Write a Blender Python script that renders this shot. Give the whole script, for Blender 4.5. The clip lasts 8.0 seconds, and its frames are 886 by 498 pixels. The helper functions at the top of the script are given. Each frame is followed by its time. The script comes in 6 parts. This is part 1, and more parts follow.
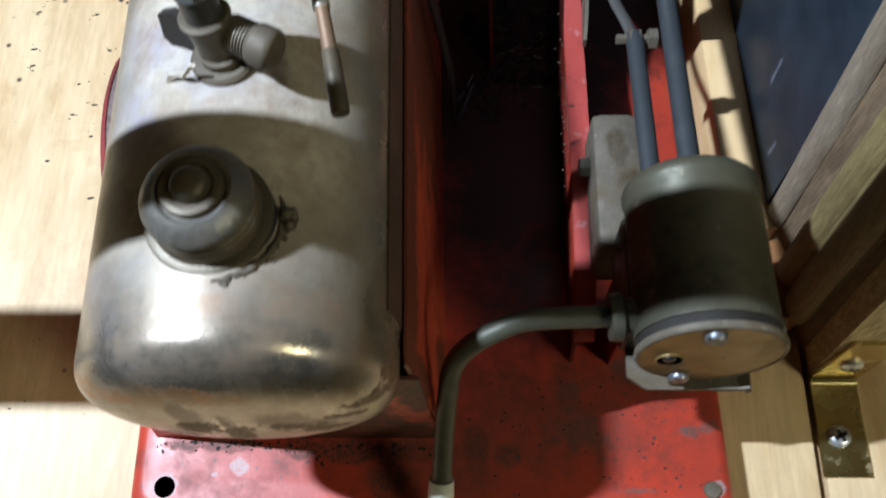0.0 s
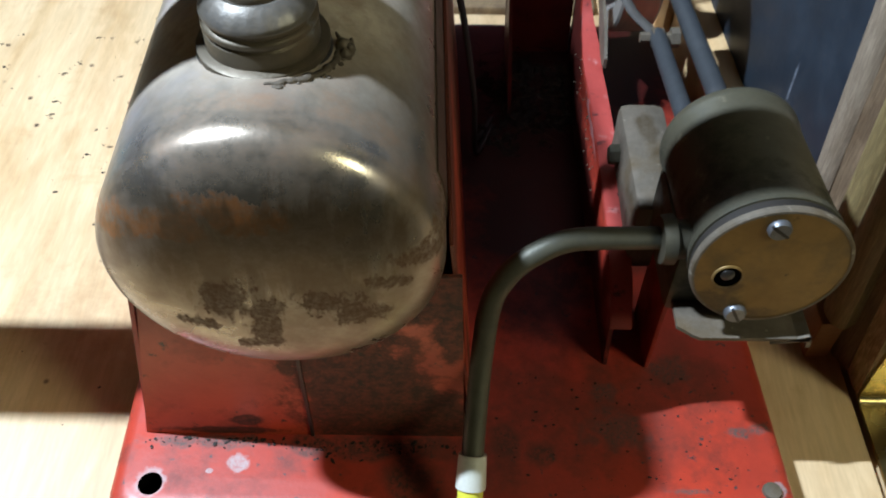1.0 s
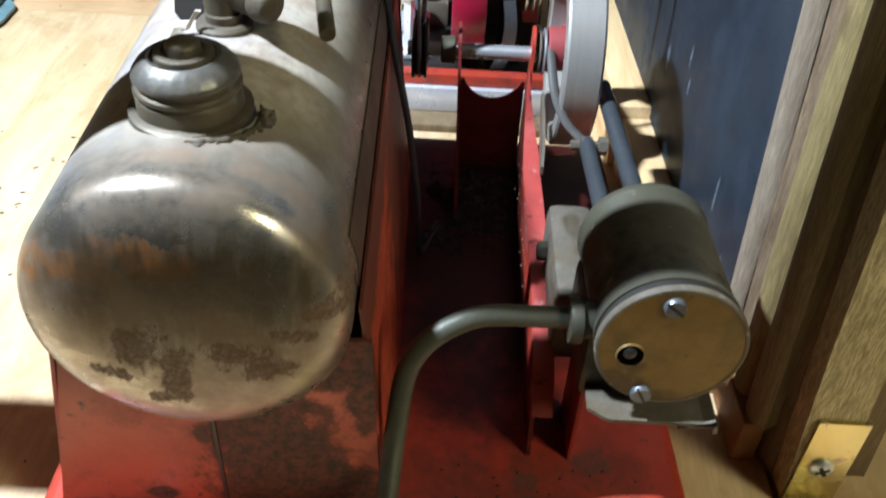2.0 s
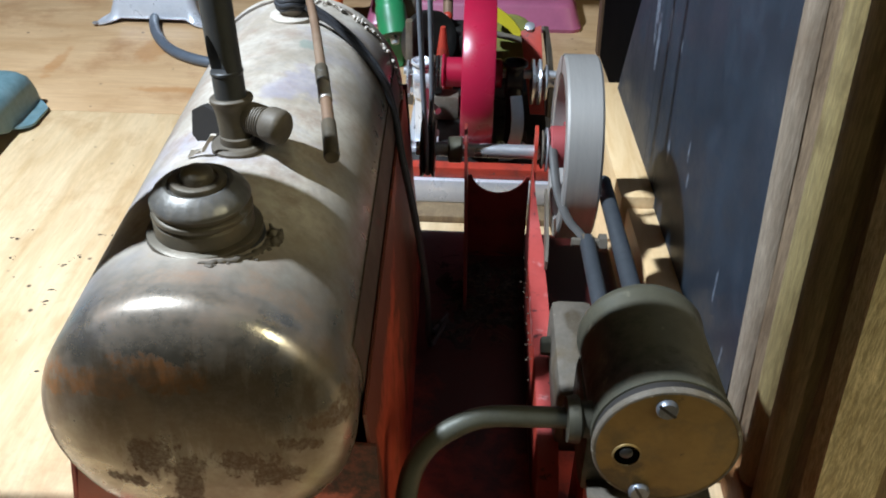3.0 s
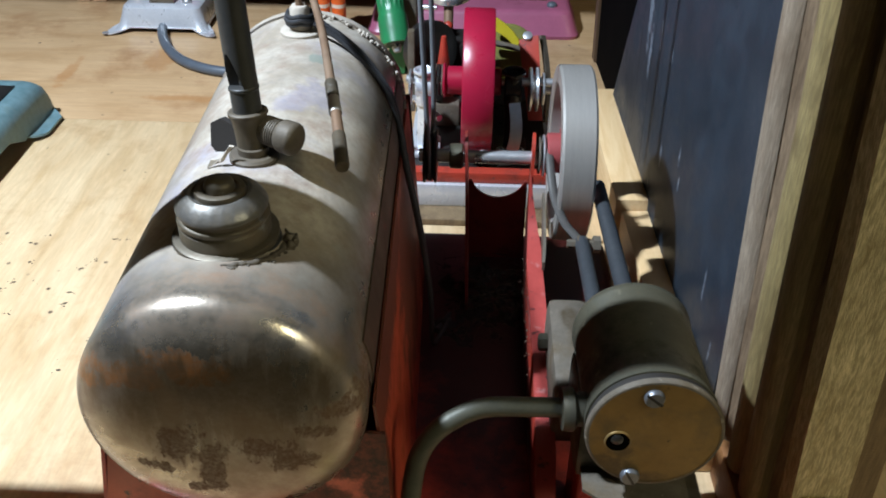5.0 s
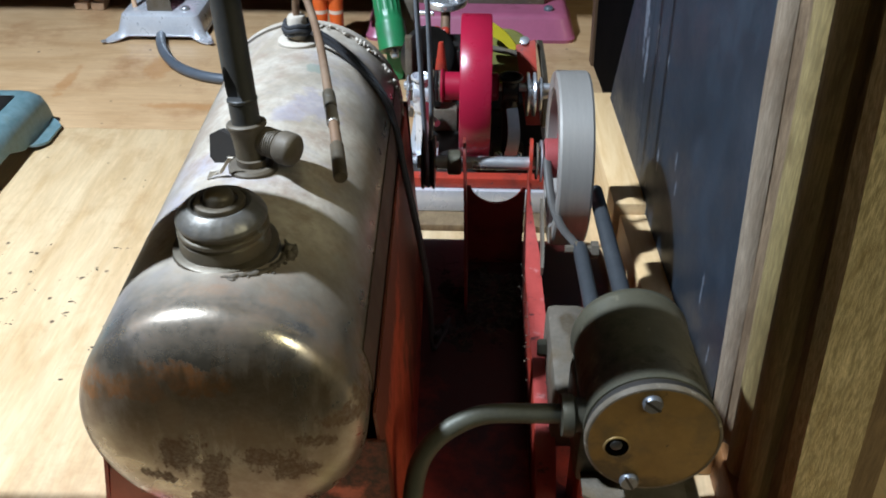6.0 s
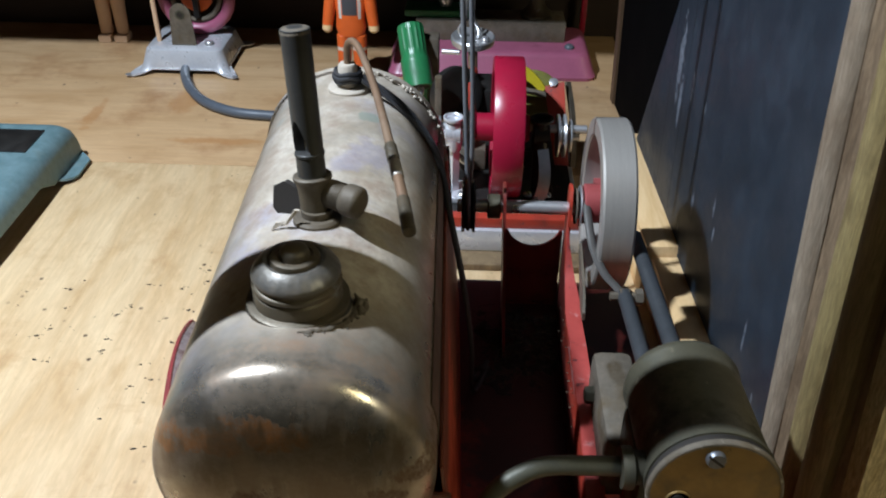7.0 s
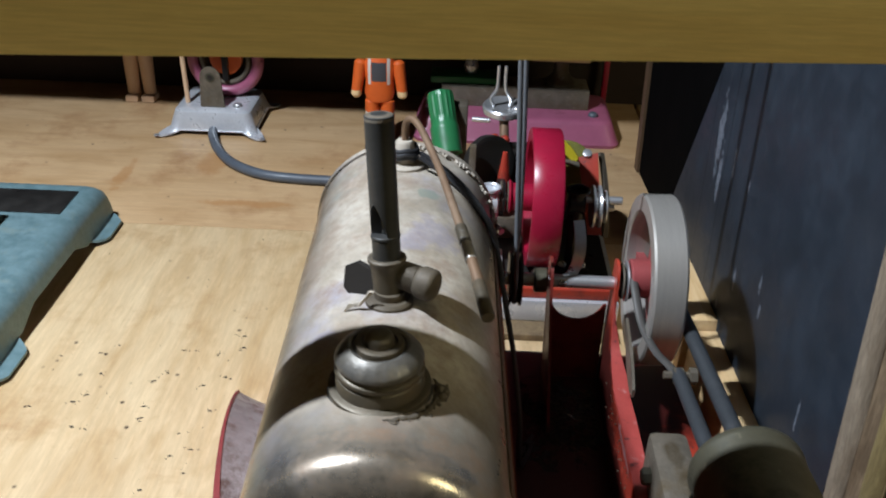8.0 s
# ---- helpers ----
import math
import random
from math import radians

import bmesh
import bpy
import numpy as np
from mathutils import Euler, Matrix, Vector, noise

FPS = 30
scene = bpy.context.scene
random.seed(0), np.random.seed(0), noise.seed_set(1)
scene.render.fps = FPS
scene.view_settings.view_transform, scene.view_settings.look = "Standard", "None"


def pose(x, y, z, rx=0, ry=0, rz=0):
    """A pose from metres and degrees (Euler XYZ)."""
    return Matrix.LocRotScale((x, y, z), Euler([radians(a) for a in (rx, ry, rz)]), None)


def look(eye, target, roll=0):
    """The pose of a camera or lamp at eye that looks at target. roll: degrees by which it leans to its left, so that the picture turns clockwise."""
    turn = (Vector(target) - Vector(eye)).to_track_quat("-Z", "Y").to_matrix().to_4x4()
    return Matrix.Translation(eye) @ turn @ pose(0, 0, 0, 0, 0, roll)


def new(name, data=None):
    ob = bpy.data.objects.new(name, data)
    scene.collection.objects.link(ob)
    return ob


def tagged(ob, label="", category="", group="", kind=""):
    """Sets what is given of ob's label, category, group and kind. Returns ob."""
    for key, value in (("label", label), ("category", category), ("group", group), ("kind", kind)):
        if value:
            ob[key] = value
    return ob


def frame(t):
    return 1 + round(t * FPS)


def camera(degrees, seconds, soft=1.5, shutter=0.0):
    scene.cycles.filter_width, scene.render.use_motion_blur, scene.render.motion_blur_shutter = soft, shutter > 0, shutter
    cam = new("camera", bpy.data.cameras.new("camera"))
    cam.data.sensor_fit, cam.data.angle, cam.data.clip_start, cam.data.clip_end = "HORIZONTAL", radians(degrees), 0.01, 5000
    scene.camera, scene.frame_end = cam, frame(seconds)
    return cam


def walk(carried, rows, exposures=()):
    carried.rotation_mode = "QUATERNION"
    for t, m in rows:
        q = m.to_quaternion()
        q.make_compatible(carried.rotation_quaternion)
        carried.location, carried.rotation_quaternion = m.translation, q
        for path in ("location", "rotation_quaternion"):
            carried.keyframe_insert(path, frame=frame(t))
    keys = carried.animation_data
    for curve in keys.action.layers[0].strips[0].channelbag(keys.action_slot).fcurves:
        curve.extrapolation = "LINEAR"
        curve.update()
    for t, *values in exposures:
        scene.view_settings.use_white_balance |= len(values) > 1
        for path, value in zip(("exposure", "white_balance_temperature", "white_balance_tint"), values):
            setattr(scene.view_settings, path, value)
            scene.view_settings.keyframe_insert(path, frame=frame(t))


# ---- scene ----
cam = camera(53.14, 8.0, 1.9, 0.4)
PATH = [
    (0, (0.00040, -0.00721, 0.33075), (-0.03416, 0.38334, -0.58918), -4.86),
    (0.5, (-0.01090, -0.04818, 0.29069), (-0.03401, 0.45534, -0.57298), -3.17),
    (1, (-0.01946, -0.08387, 0.26943), (-0.01945, 0.56584, -0.49076), 0.76),
    (1.5, (-0.00338, -0.10591, 0.26316), (0.00853, 0.60982, -0.43512), 2.63),
    (2, (0.0012, -0.1046, 0.2646), (0.0070, 0.6570, -0.3806), 3.35),
    (2.2, (0.00540, -0.10590, 0.27375), (-0.00979, 0.67404, -0.35021), 2.16),
    (3.5, (0.00772, -0.10816, 0.28351), (-0.01703, 0.70416, -0.29918), 0.96),
    (4, (0.00285, -0.10956, 0.29014), (-0.02570, 0.70166, -0.29391), 1.27),
    (4.5, (0.00624, -0.12228, 0.29140), (-0.02135, 0.68908, -0.29249), 1.10),
    (6, (0.00827, -0.12375, 0.29477), (-0.01916, 0.68905, -0.28713), 0.10),
    (6.5, (0.00168, -0.12323, 0.29810), (-0.02531, 0.69236, -0.27989), 0.29),
    (7, (-0.01315, -0.12230, 0.30413), (-0.03563, 0.70615, -0.25548), 0.86),
    (7.5, (-0.02486, -0.12393, 0.30809), (-0.04521, 0.72273, -0.22366), 1.72),
    (8, (-0.03882, -0.11872, 0.31236), (-0.05648, 0.74146, -0.19732), 1.91),
]
EXPOSE = [(0, -0.05, 5700, 6), (0.7, 0.09, 5700, 6), (1.5, 0.3, 5750, 5), (2.0, 0.62, 5700, 5), (2.3, 0.57, 5700, 5), (3.5, 0.09, 5800, 7), (6.0, 0.12, 5750, 6), (6.5, 0.19, 5800, 7), (7.0, -0.21, 5950, 8), (7.5, -0.33, 6050, 8), (8.0, -0.32, 6150, 9)]
walk(cam, [(t, look(eye, target, roll)) for t, eye, target, roll in PATH], EXPOSE)

# ---- world and light ----
world = bpy.data.worlds.new("room_air")
scene.world = world
world.use_nodes = True
world.node_tree.nodes["Background"].inputs[0].default_value = (0.75, 0.85, 1.0, 1)
world.node_tree.nodes["Background"].inputs[1].default_value = 0.03


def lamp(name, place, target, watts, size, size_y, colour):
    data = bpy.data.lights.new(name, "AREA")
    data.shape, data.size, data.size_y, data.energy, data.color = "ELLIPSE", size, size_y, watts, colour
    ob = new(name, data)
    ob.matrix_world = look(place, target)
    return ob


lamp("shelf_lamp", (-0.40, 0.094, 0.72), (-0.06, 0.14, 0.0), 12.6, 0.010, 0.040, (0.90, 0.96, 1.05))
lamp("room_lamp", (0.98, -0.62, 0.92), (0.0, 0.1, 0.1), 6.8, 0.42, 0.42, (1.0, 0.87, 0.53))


# ---- materials ----
def links(m):
    m.use_nodes = True
    t = m.node_tree
    return t, t.nodes, t.links, t.nodes["Principled BSDF"]


def noise_node(t, coord, scale, detail=6.0, rough=0.6, stretch=(1, 1, 1), distort=0.0):
    mp = t.nodes.new("ShaderNodeMapping")
    mp.inputs["Scale"].default_value = stretch
    n = t.nodes.new("ShaderNodeTexNoise")
    n.inputs["Scale"].default_value = scale
    n.inputs["Detail"].default_value = detail
    n.inputs["Roughness"].default_value = rough
    n.inputs["Distortion"].default_value = distort
    t.links.new(coord, mp.inputs["Vector"])
    t.links.new(mp.outputs["Vector"], n.inputs["Vector"])
    return n.outputs["Fac"]


def ramp(t, fac, stops):
    r = t.nodes.new("ShaderNodeValToRGB")
    e = r.color_ramp.elements
    e[0].position, e[0].color = stops[0][0], (*stops[0][1], 1)
    e[1].position, e[1].color = stops[-1][0], (*stops[-1][1], 1)
    for p, c in stops[1:-1]:
        k = e.new(p)
        k.color = (*c, 1)
    t.links.new(fac, r.inputs["Fac"])
    return r.outputs["Color"]


def blend(t, fac, a, b, mode="MIX"):
    m = t.nodes.new("ShaderNodeMix")
    m.data_type, m.blend_type = "RGBA", mode
    for s, v in ((m.inputs[0], fac), (m.inputs[6], a), (m.inputs[7], b)):
        if isinstance(v, (int, float)):
            s.default_value = v
        elif isinstance(v, tuple):
            s.default_value = (*v, 1)
        else:
            t.links.new(v, s)
    return m.outputs[2]


def grey(v):
    return (v, v, v)


def surface(name, colour, other, rough=(0.4, 0.6), metal=0.0, scale=60.0, stretch=(1, 1, 1), bump=0.1, fine=900.0,
            dirt=None, dirt_at=(0.55, 0.75), dirt_scale=40.0, spots=None, spots_at=(0.66, 0.70), spots_scale=120.0, dirt_rough=0.8, spots_metal=None):
    """A worn surface: two colours mixed by a broad noise, dirt over it, chipped spots, and a fine relief."""
    m = bpy.data.materials.new(name)
    t, nodes, lk, b = links(m)
    co = nodes.new("ShaderNodeTexCoord").outputs["Object"]
    broad = noise_node(t, co, scale, 5, 0.6, stretch)
    thin = noise_node(t, co, fine, 3, 0.6, stretch)
    col = blend(t, ramp(t, broad, [(0.35, grey(0)), (0.65, grey(1))]), colour, other)
    col = blend(t, 0.25, col, blend(t, thin, tuple(0.6 * c for c in colour), tuple(min(1, 1.35 * c) for c in colour)))
    ro = ramp(t, broad, [(0.3, grey(rough[0])), (0.7, grey(rough[1]))])
    me = grey(metal)
    if dirt:
        f = ramp(t, noise_node(t, co, dirt_scale, 9, 0.7), [(dirt_at[0], grey(0)), (dirt_at[1], grey(1))])
        col = blend(t, f, col, dirt)
        ro = blend(t, f, ro, grey(dirt_rough))
        me = blend(t, f, me, grey(metal * 0.3))
    if spots:
        f = ramp(t, noise_node(t, co, spots_scale, 7, 0.65), [(spots_at[0], grey(0)), (spots_at[1], grey(1))])
        col = blend(t, f, col, spots)
        if spots_metal is not None:
            me = blend(t, f, me, grey(spots_metal))
    for s, v in (("Base Color", col), ("Roughness", ro), ("Metallic", me)):
        if isinstance(v, tuple):
            b.inputs[s].default_value = v[0]
        else:
            lk.new(v, b.inputs[s])
    bp = nodes.new("ShaderNodeBump")
    bp.inputs["Strength"].default_value = bump
    bp.inputs["Distance"].default_value = 0.0006
    lk.new(blend(t, 0.5, broad, thin), bp.inputs["Height"])
    lk.new(bp.outputs["Normal"], b.inputs["Normal"])
    return m


def stained(base, name, places, colour, rough=0.7, metal=0.0, soft=0.5, warp=0.5, scale=110.0, amount=1.0, fleck=0.0, stretch=(1, 1, 1)):
    """A copy of a material with stains at given places: (x, y, z, rx, ry, rz), edges broken up by noise."""
    m = base.copy()
    m.name = name
    t = m.node_tree
    b = t.nodes["Principled BSDF"]
    co = t.nodes.new("ShaderNodeTexCoord").outputs["Object"]
    rag = noise_node(t, co, scale, 8, 0.7, stretch)
    total = None
    for x, y, z, rx, ry, rz in places:
        mp = t.nodes.new("ShaderNodeMapping")
        mp.vector_type = "TEXTURE"
        mp.inputs["Location"].default_value = (x, y, z)
        mp.inputs["Scale"].default_value = (rx, ry, rz)
        t.links.new(co, mp.inputs["Vector"])
        ln = t.nodes.new("ShaderNodeVectorMath")
        ln.operation = "LENGTH"
        t.links.new(mp.outputs["Vector"], ln.inputs[0])
        ad = t.nodes.new("ShaderNodeMath")
        ad.operation = "MULTIPLY_ADD"
        t.links.new(rag, ad.inputs[0])
        ad.inputs[1].default_value = warp * 4
        t.links.new(ln.outputs["Value"], ad.inputs[2])
        f = ramp(t, ad.outputs[0], [(0.0, grey(1)), (0.62, grey(1)), (min(1.0, 0.62 + 0.38 * soft), grey(0))])
        nm = t.nodes.new("ShaderNodeMath")
        nm.operation = "SUBTRACT"
        t.links.new(ad.outputs[0], nm.inputs[0])
        nm.inputs[1].default_value = warp * 2
        t.links.new(nm.outputs[0], f.node.inputs["Fac"])
        total = f if total is None else blend(t, 1.0, total, f, "LIGHTEN")
    if fleck:
        gaps = ramp(t, noise_node(t, co, scale * 4, 6, 0.75), [(0.40, grey(1 - fleck)), (0.58, grey(1))])
        total = blend(t, 1.0, total, gaps, "MULTIPLY")
    if amount < 1:
        total = blend(t, 1.0, total, grey(amount), "MULTIPLY")
    for s, v in (("Base Color", colour), ("Roughness", grey(rough)), ("Metallic", grey(metal))):
        old = b.inputs[s].links[0].from_socket if b.inputs[s].links else grey(b.inputs[s].default_value)
        t.links.new(blend(t, total, old, v), b.inputs[s])
    return m


def wood(name, pale, dark, along="y", grain=38.0, rough=0.55, specks=0.0, bump=0.25, stain=None, stretch=9.0, stain_at=(0.58, 0.72), fibre=0.0):
    """Timber: streaks drawn out along one axis, a fine pore line, blotches, and dark insect specks."""
    m = bpy.data.materials.new(name)
    t, nodes, lk, b = links(m)
    co = nodes.new("ShaderNodeTexCoord").outputs["Object"]
    st = {"x": (1, stretch, stretch), "y": (stretch, 1, stretch), "z": (stretch, stretch, 1)}[along]
    streak = noise_node(t, co, grain / stretch * 2, 5, 0.55, st, 0.8)
    pore = noise_node(t, co, grain * 5, 3, 0.6, tuple(1.6 * v if v > 1 else 1.0 for v in st))
    blotch = noise_node(t, co, 7.0, 4, 0.55)
    col = ramp(t, streak, [(0.28, dark), (0.5, tuple((a + 2 * c) / 3 for a, c in zip(dark, pale))), (0.7, pale)])
    col = blend(t, 0.22, col, blend(t, pore, tuple(0.55 * c for c in dark), tuple(min(1, 1.15 * c) for c in pale)))
    col = blend(t, ramp(t, blotch, [(0.4, grey(0.0)), (0.7, grey(0.4))]), col, dark)
    if stain:
        f = ramp(t, noise_node(t, co, 16.0, 7, 0.7), [(stain_at[0], grey(0)), (stain_at[1], grey(0.85))])
        col = blend(t, f, col, stain)
    if fibre:
        fine = tuple(3.0 * v if v > 1 else 1.0 for v in st)
        f = ramp(t, noise_node(t, co, grain * 1.2, 6, 0.7, fine), [(0.42, grey(fibre)), (0.60, grey(0))])
        col = blend(t, f, col, tuple(0.35 * c for c in dark))
        f = ramp(t, noise_node(t, co, 55.0, 6, 0.65, tuple(0.5 * v if v > 1 else 0.6 for v in st)), [(0.58, grey(0)), (0.70, grey(fibre))])
        col = blend(t, f, col, tuple(min(1.0, 1.3 * c) for c in pale))
    if specks:
        v = nodes.new("ShaderNodeTexVoronoi")
        v.inputs["Scale"].default_value = 95.0
        lk.new(co, v.inputs["Vector"])
        near = ramp(t, v.outputs["Distance"], [(0.06, grey(1)), (0.15, grey(0))])
        keep = ramp(t, noise_node(t, co, 26.0, 2, 0.5), [(0.60 - 0.1 * specks, grey(0)), (0.66 - 0.1 * specks, grey(1))])
        col = blend(t, blend(t, 1.0, near, keep, "MULTIPLY"), col, (0.06, 0.035, 0.02))
    lk.new(col, b.inputs["Base Color"])
    b.inputs["Roughness"].default_value = rough
    bp = nodes.new("ShaderNodeBump")
    bp.inputs["Strength"].default_value = bump
    bp.inputs["Distance"].default_value = 0.0008
    lk.new(blend(t, 0.5, streak, pore), bp.inputs["Height"])
    lk.new(bp.outputs["Normal"], b.inputs["Normal"])
    return m


PLYBACK = wood("pinkish_shaded_plywood", (0.60, 0.41, 0.225), (0.40, 0.24, 0.105), "x", 22, 0.5, 0.2, 0.12, (0.33, 0.175, 0.075), 4.0, (0.52, 0.70), 0.14)
PLY = wood("pale_plywood", (0.74, 0.57, 0.34), (0.49, 0.315, 0.14), "y", 26, 0.5, 0.45, 0.14, (0.40, 0.23, 0.095), 4.0, (0.53, 0.71), 0.16)
BEAM = wood("yellowed_pine", (0.92, 0.72, 0.28), (0.72, 0.52, 0.18), "x", 40, 0.5, 0, 0.2, fibre=0.16)
POST = wood("weathered_board", (0.33, 0.235, 0.14), (0.16, 0.105, 0.058), "z", 75, 0.75, 0, 0.8, (0.10, 0.058, 0.026), 6.0, (0.50, 0.68), 0.45)
ARRIS = wood("lamplit_pale_arris", (0.35, 0.285, 0.205), (0.20, 0.145, 0.092), "z", 70, 0.7, 0, 0.6, (0.14, 0.09, 0.05), 7.0, (0.52, 0.70), 0.4)
OLIVE = wood("olive_varnished_bead", (0.36, 0.28, 0.115), (0.14, 0.095, 0.035), "z", 80, 0.65, 0, 0.8, (0.11, 0.066, 0.024), 6.0, (0.50, 0.68), 0.4)
DARKPOST = wood("dark_brown_board", (0.27, 0.185, 0.09), (0.13, 0.082, 0.04), "z", 75, 0.75, 0, 1.0, (0.20, 0.14, 0.065), 8.0, (0.58, 0.74), 0.4)
# Near black with hardly any gloss: darkness put into the colour.
UNLITBLACK = surface("unlit_black_sheet", (0.0022, 0.002, 0.002), (0.0015, 0.0015, 0.0015), (0.85, 0.95), 0, 20)
UNLITBLACK.node_tree.nodes["Principled BSDF"].inputs["Specular IOR Level"].default_value = 0.03
EDGEWOOD = wood("brown_edge_strip", (0.10, 0.058, 0.028), (0.05, 0.028, 0.013), "z", 60, 0.6, 0, 0.4)
POSTPALE = wood("rough_sawn_board", (0.74, 0.63, 0.36), (0.40, 0.30, 0.13), "z", 150, 0.8, 0, 1.0, (0.20, 0.13, 0.05), 3.5, (0.54, 0.72), 0.6)
BATTEN = wood("new_pine", (0.82, 0.61, 0.34), (0.60, 0.37, 0.15), "y", 60, 0.55, 0, 0.25)
BROWNWOOD = wood("brown_block", (0.36, 0.17, 0.05), (0.16, 0.06, 0.02), "x", 60, 0.6, 0, 0.6)
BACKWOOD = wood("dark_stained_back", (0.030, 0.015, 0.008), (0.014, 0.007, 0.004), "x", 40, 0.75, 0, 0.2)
SLATE = surface("blue_black_paint", (0.0185, 0.0255, 0.036), (0.0125, 0.018, 0.025), (0.38, 0.55), 0, 22, (1, 1, 1), 0.2, 260,
                (0.032, 0.042, 0.056), (0.46, 0.82), 34, (0.35, 0.38, 0.43), (0.76, 0.79), 90)
SLATE.node_tree.nodes["Principled BSDF"].inputs["Specular IOR Level"].default_value = 0.2
RED = surface("red_enamel", (0.40, 0.044, 0.023), (0.29, 0.031, 0.017), (0.30, 0.5), 0, 45, (1, 1, 1), 0.14, 700,
              (0.095, 0.022, 0.015), (0.50, 0.78), 75, (0.05, 0.04, 0.04), (0.62, 0.68), 230, 0.6)
# Oily red darkened for plates deep in the bed: their shade is in the colour.
OILYSHADE = surface("oily_shaded_red", (0.060, 0.007, 0.006), (0.028, 0.004, 0.004), (0.3, 0.5), 0, 30, (1, 1, 1), 0.2, 700,
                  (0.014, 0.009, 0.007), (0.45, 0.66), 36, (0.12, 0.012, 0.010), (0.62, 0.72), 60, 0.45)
STEEL = surface("tarnished_boiler_metal", (0.38, 0.342, 0.28), (0.235, 0.195, 0.145), (0.17, 0.36), 0.86, 85, (1, 1, 1), 0.16, 420,
                (0.18, 0.115, 0.075), (0.42, 0.72), 46, (0.33, 0.33, 0.37), (0.56, 0.86), 26, 0.45, 0.9)
DUSTY = surface("dusty_boiler_top", (0.46, 0.41, 0.34), (0.38, 0.33, 0.26), (0.6, 0.8), 0.15, 30, (1, 1, 1), 0.2, 800,
                (0.26, 0.22, 0.15), (0.55, 0.8), 36, (0.30, 0.34, 0.30), (0.66, 0.70), 60)
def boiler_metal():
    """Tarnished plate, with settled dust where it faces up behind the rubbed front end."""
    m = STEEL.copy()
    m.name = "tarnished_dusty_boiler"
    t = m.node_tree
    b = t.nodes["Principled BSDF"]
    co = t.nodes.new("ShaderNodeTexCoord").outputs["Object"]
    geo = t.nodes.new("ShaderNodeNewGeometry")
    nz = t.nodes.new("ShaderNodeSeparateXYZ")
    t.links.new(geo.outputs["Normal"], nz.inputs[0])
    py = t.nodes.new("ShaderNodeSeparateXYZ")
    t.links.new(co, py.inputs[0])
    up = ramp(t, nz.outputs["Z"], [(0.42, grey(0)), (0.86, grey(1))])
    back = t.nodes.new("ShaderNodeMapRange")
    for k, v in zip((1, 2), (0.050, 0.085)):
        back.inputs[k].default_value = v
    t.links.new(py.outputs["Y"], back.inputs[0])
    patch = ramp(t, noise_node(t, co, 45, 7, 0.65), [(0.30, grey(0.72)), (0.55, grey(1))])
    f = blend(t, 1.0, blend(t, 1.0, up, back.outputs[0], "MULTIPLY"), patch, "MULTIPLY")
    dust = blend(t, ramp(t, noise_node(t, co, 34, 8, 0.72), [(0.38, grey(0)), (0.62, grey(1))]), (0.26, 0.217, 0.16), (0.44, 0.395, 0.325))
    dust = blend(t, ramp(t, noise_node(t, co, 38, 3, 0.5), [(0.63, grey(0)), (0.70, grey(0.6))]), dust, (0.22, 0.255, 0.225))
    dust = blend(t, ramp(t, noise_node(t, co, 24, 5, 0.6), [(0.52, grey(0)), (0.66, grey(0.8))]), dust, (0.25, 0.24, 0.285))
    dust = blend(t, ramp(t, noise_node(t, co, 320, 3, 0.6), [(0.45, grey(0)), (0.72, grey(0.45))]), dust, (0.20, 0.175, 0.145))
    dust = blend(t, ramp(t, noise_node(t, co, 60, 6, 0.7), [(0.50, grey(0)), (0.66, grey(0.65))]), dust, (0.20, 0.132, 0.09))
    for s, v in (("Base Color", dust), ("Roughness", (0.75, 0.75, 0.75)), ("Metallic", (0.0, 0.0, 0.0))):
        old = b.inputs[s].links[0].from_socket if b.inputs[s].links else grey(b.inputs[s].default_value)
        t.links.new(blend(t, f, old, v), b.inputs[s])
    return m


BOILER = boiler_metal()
PIPEBLACK = surface("blackened_steel", (0.075, 0.075, 0.072), (0.045, 0.045, 0.042), (0.33, 0.5), 0.5, 55, (1, 1, 1), 0.1, 700)
GUNMETAL = surface("greasy_gunmetal", (0.100, 0.093, 0.062), (0.058, 0.053, 0.036), (0.34, 0.54), 0.4, 38, (1, 1, 1), 0.2, 700,
                   (0.022, 0.024, 0.015), (0.50, 0.68), 52, (0.20, 0.18, 0.12), (0.64, 0.72), 110)
RODSTEEL = surface("blue_grey_rod_steel", (0.060, 0.066, 0.072), (0.040, 0.044, 0.048), (0.38, 0.55), 0.35, 60, (1, 1, 1), 0.1, 700, (0.05, 0.05, 0.05), (0.58, 0.8), 70)
BRASSLID = surface("dull_brass_plate", (0.255, 0.165, 0.052), (0.18, 0.115, 0.035), (0.42, 0.56), 0.6, 50, (1, 6, 1), 0.08, 500,
                   (0.10, 0.075, 0.04), (0.50, 0.80), 75, (0.05, 0.04, 0.025), (0.66, 0.72), 160)
# The pale spots here paint small glints on the rough casting.
CASTGREY = surface("grey_casting", (0.155, 0.13, 0.098), (0.088, 0.075, 0.054), (0.55, 0.75), 0.3, 90, (1, 1, 1), 0.6, 900,
                   (0.085, 0.060, 0.028), (0.48, 0.68), 60, (0.30, 0.27, 0.21), (0.64, 0.70), 300)
DARKBRASS = surface("oxidised_brass", (0.105, 0.088, 0.060), (0.062, 0.050, 0.033), (0.40, 0.56), 0.45, 80, (1, 1, 1), 0.3, 900,
                    (0.12, 0.082, 0.045), (0.52, 0.80), 60, (0.19, 0.19, 0.19), (0.62, 0.74), 110)
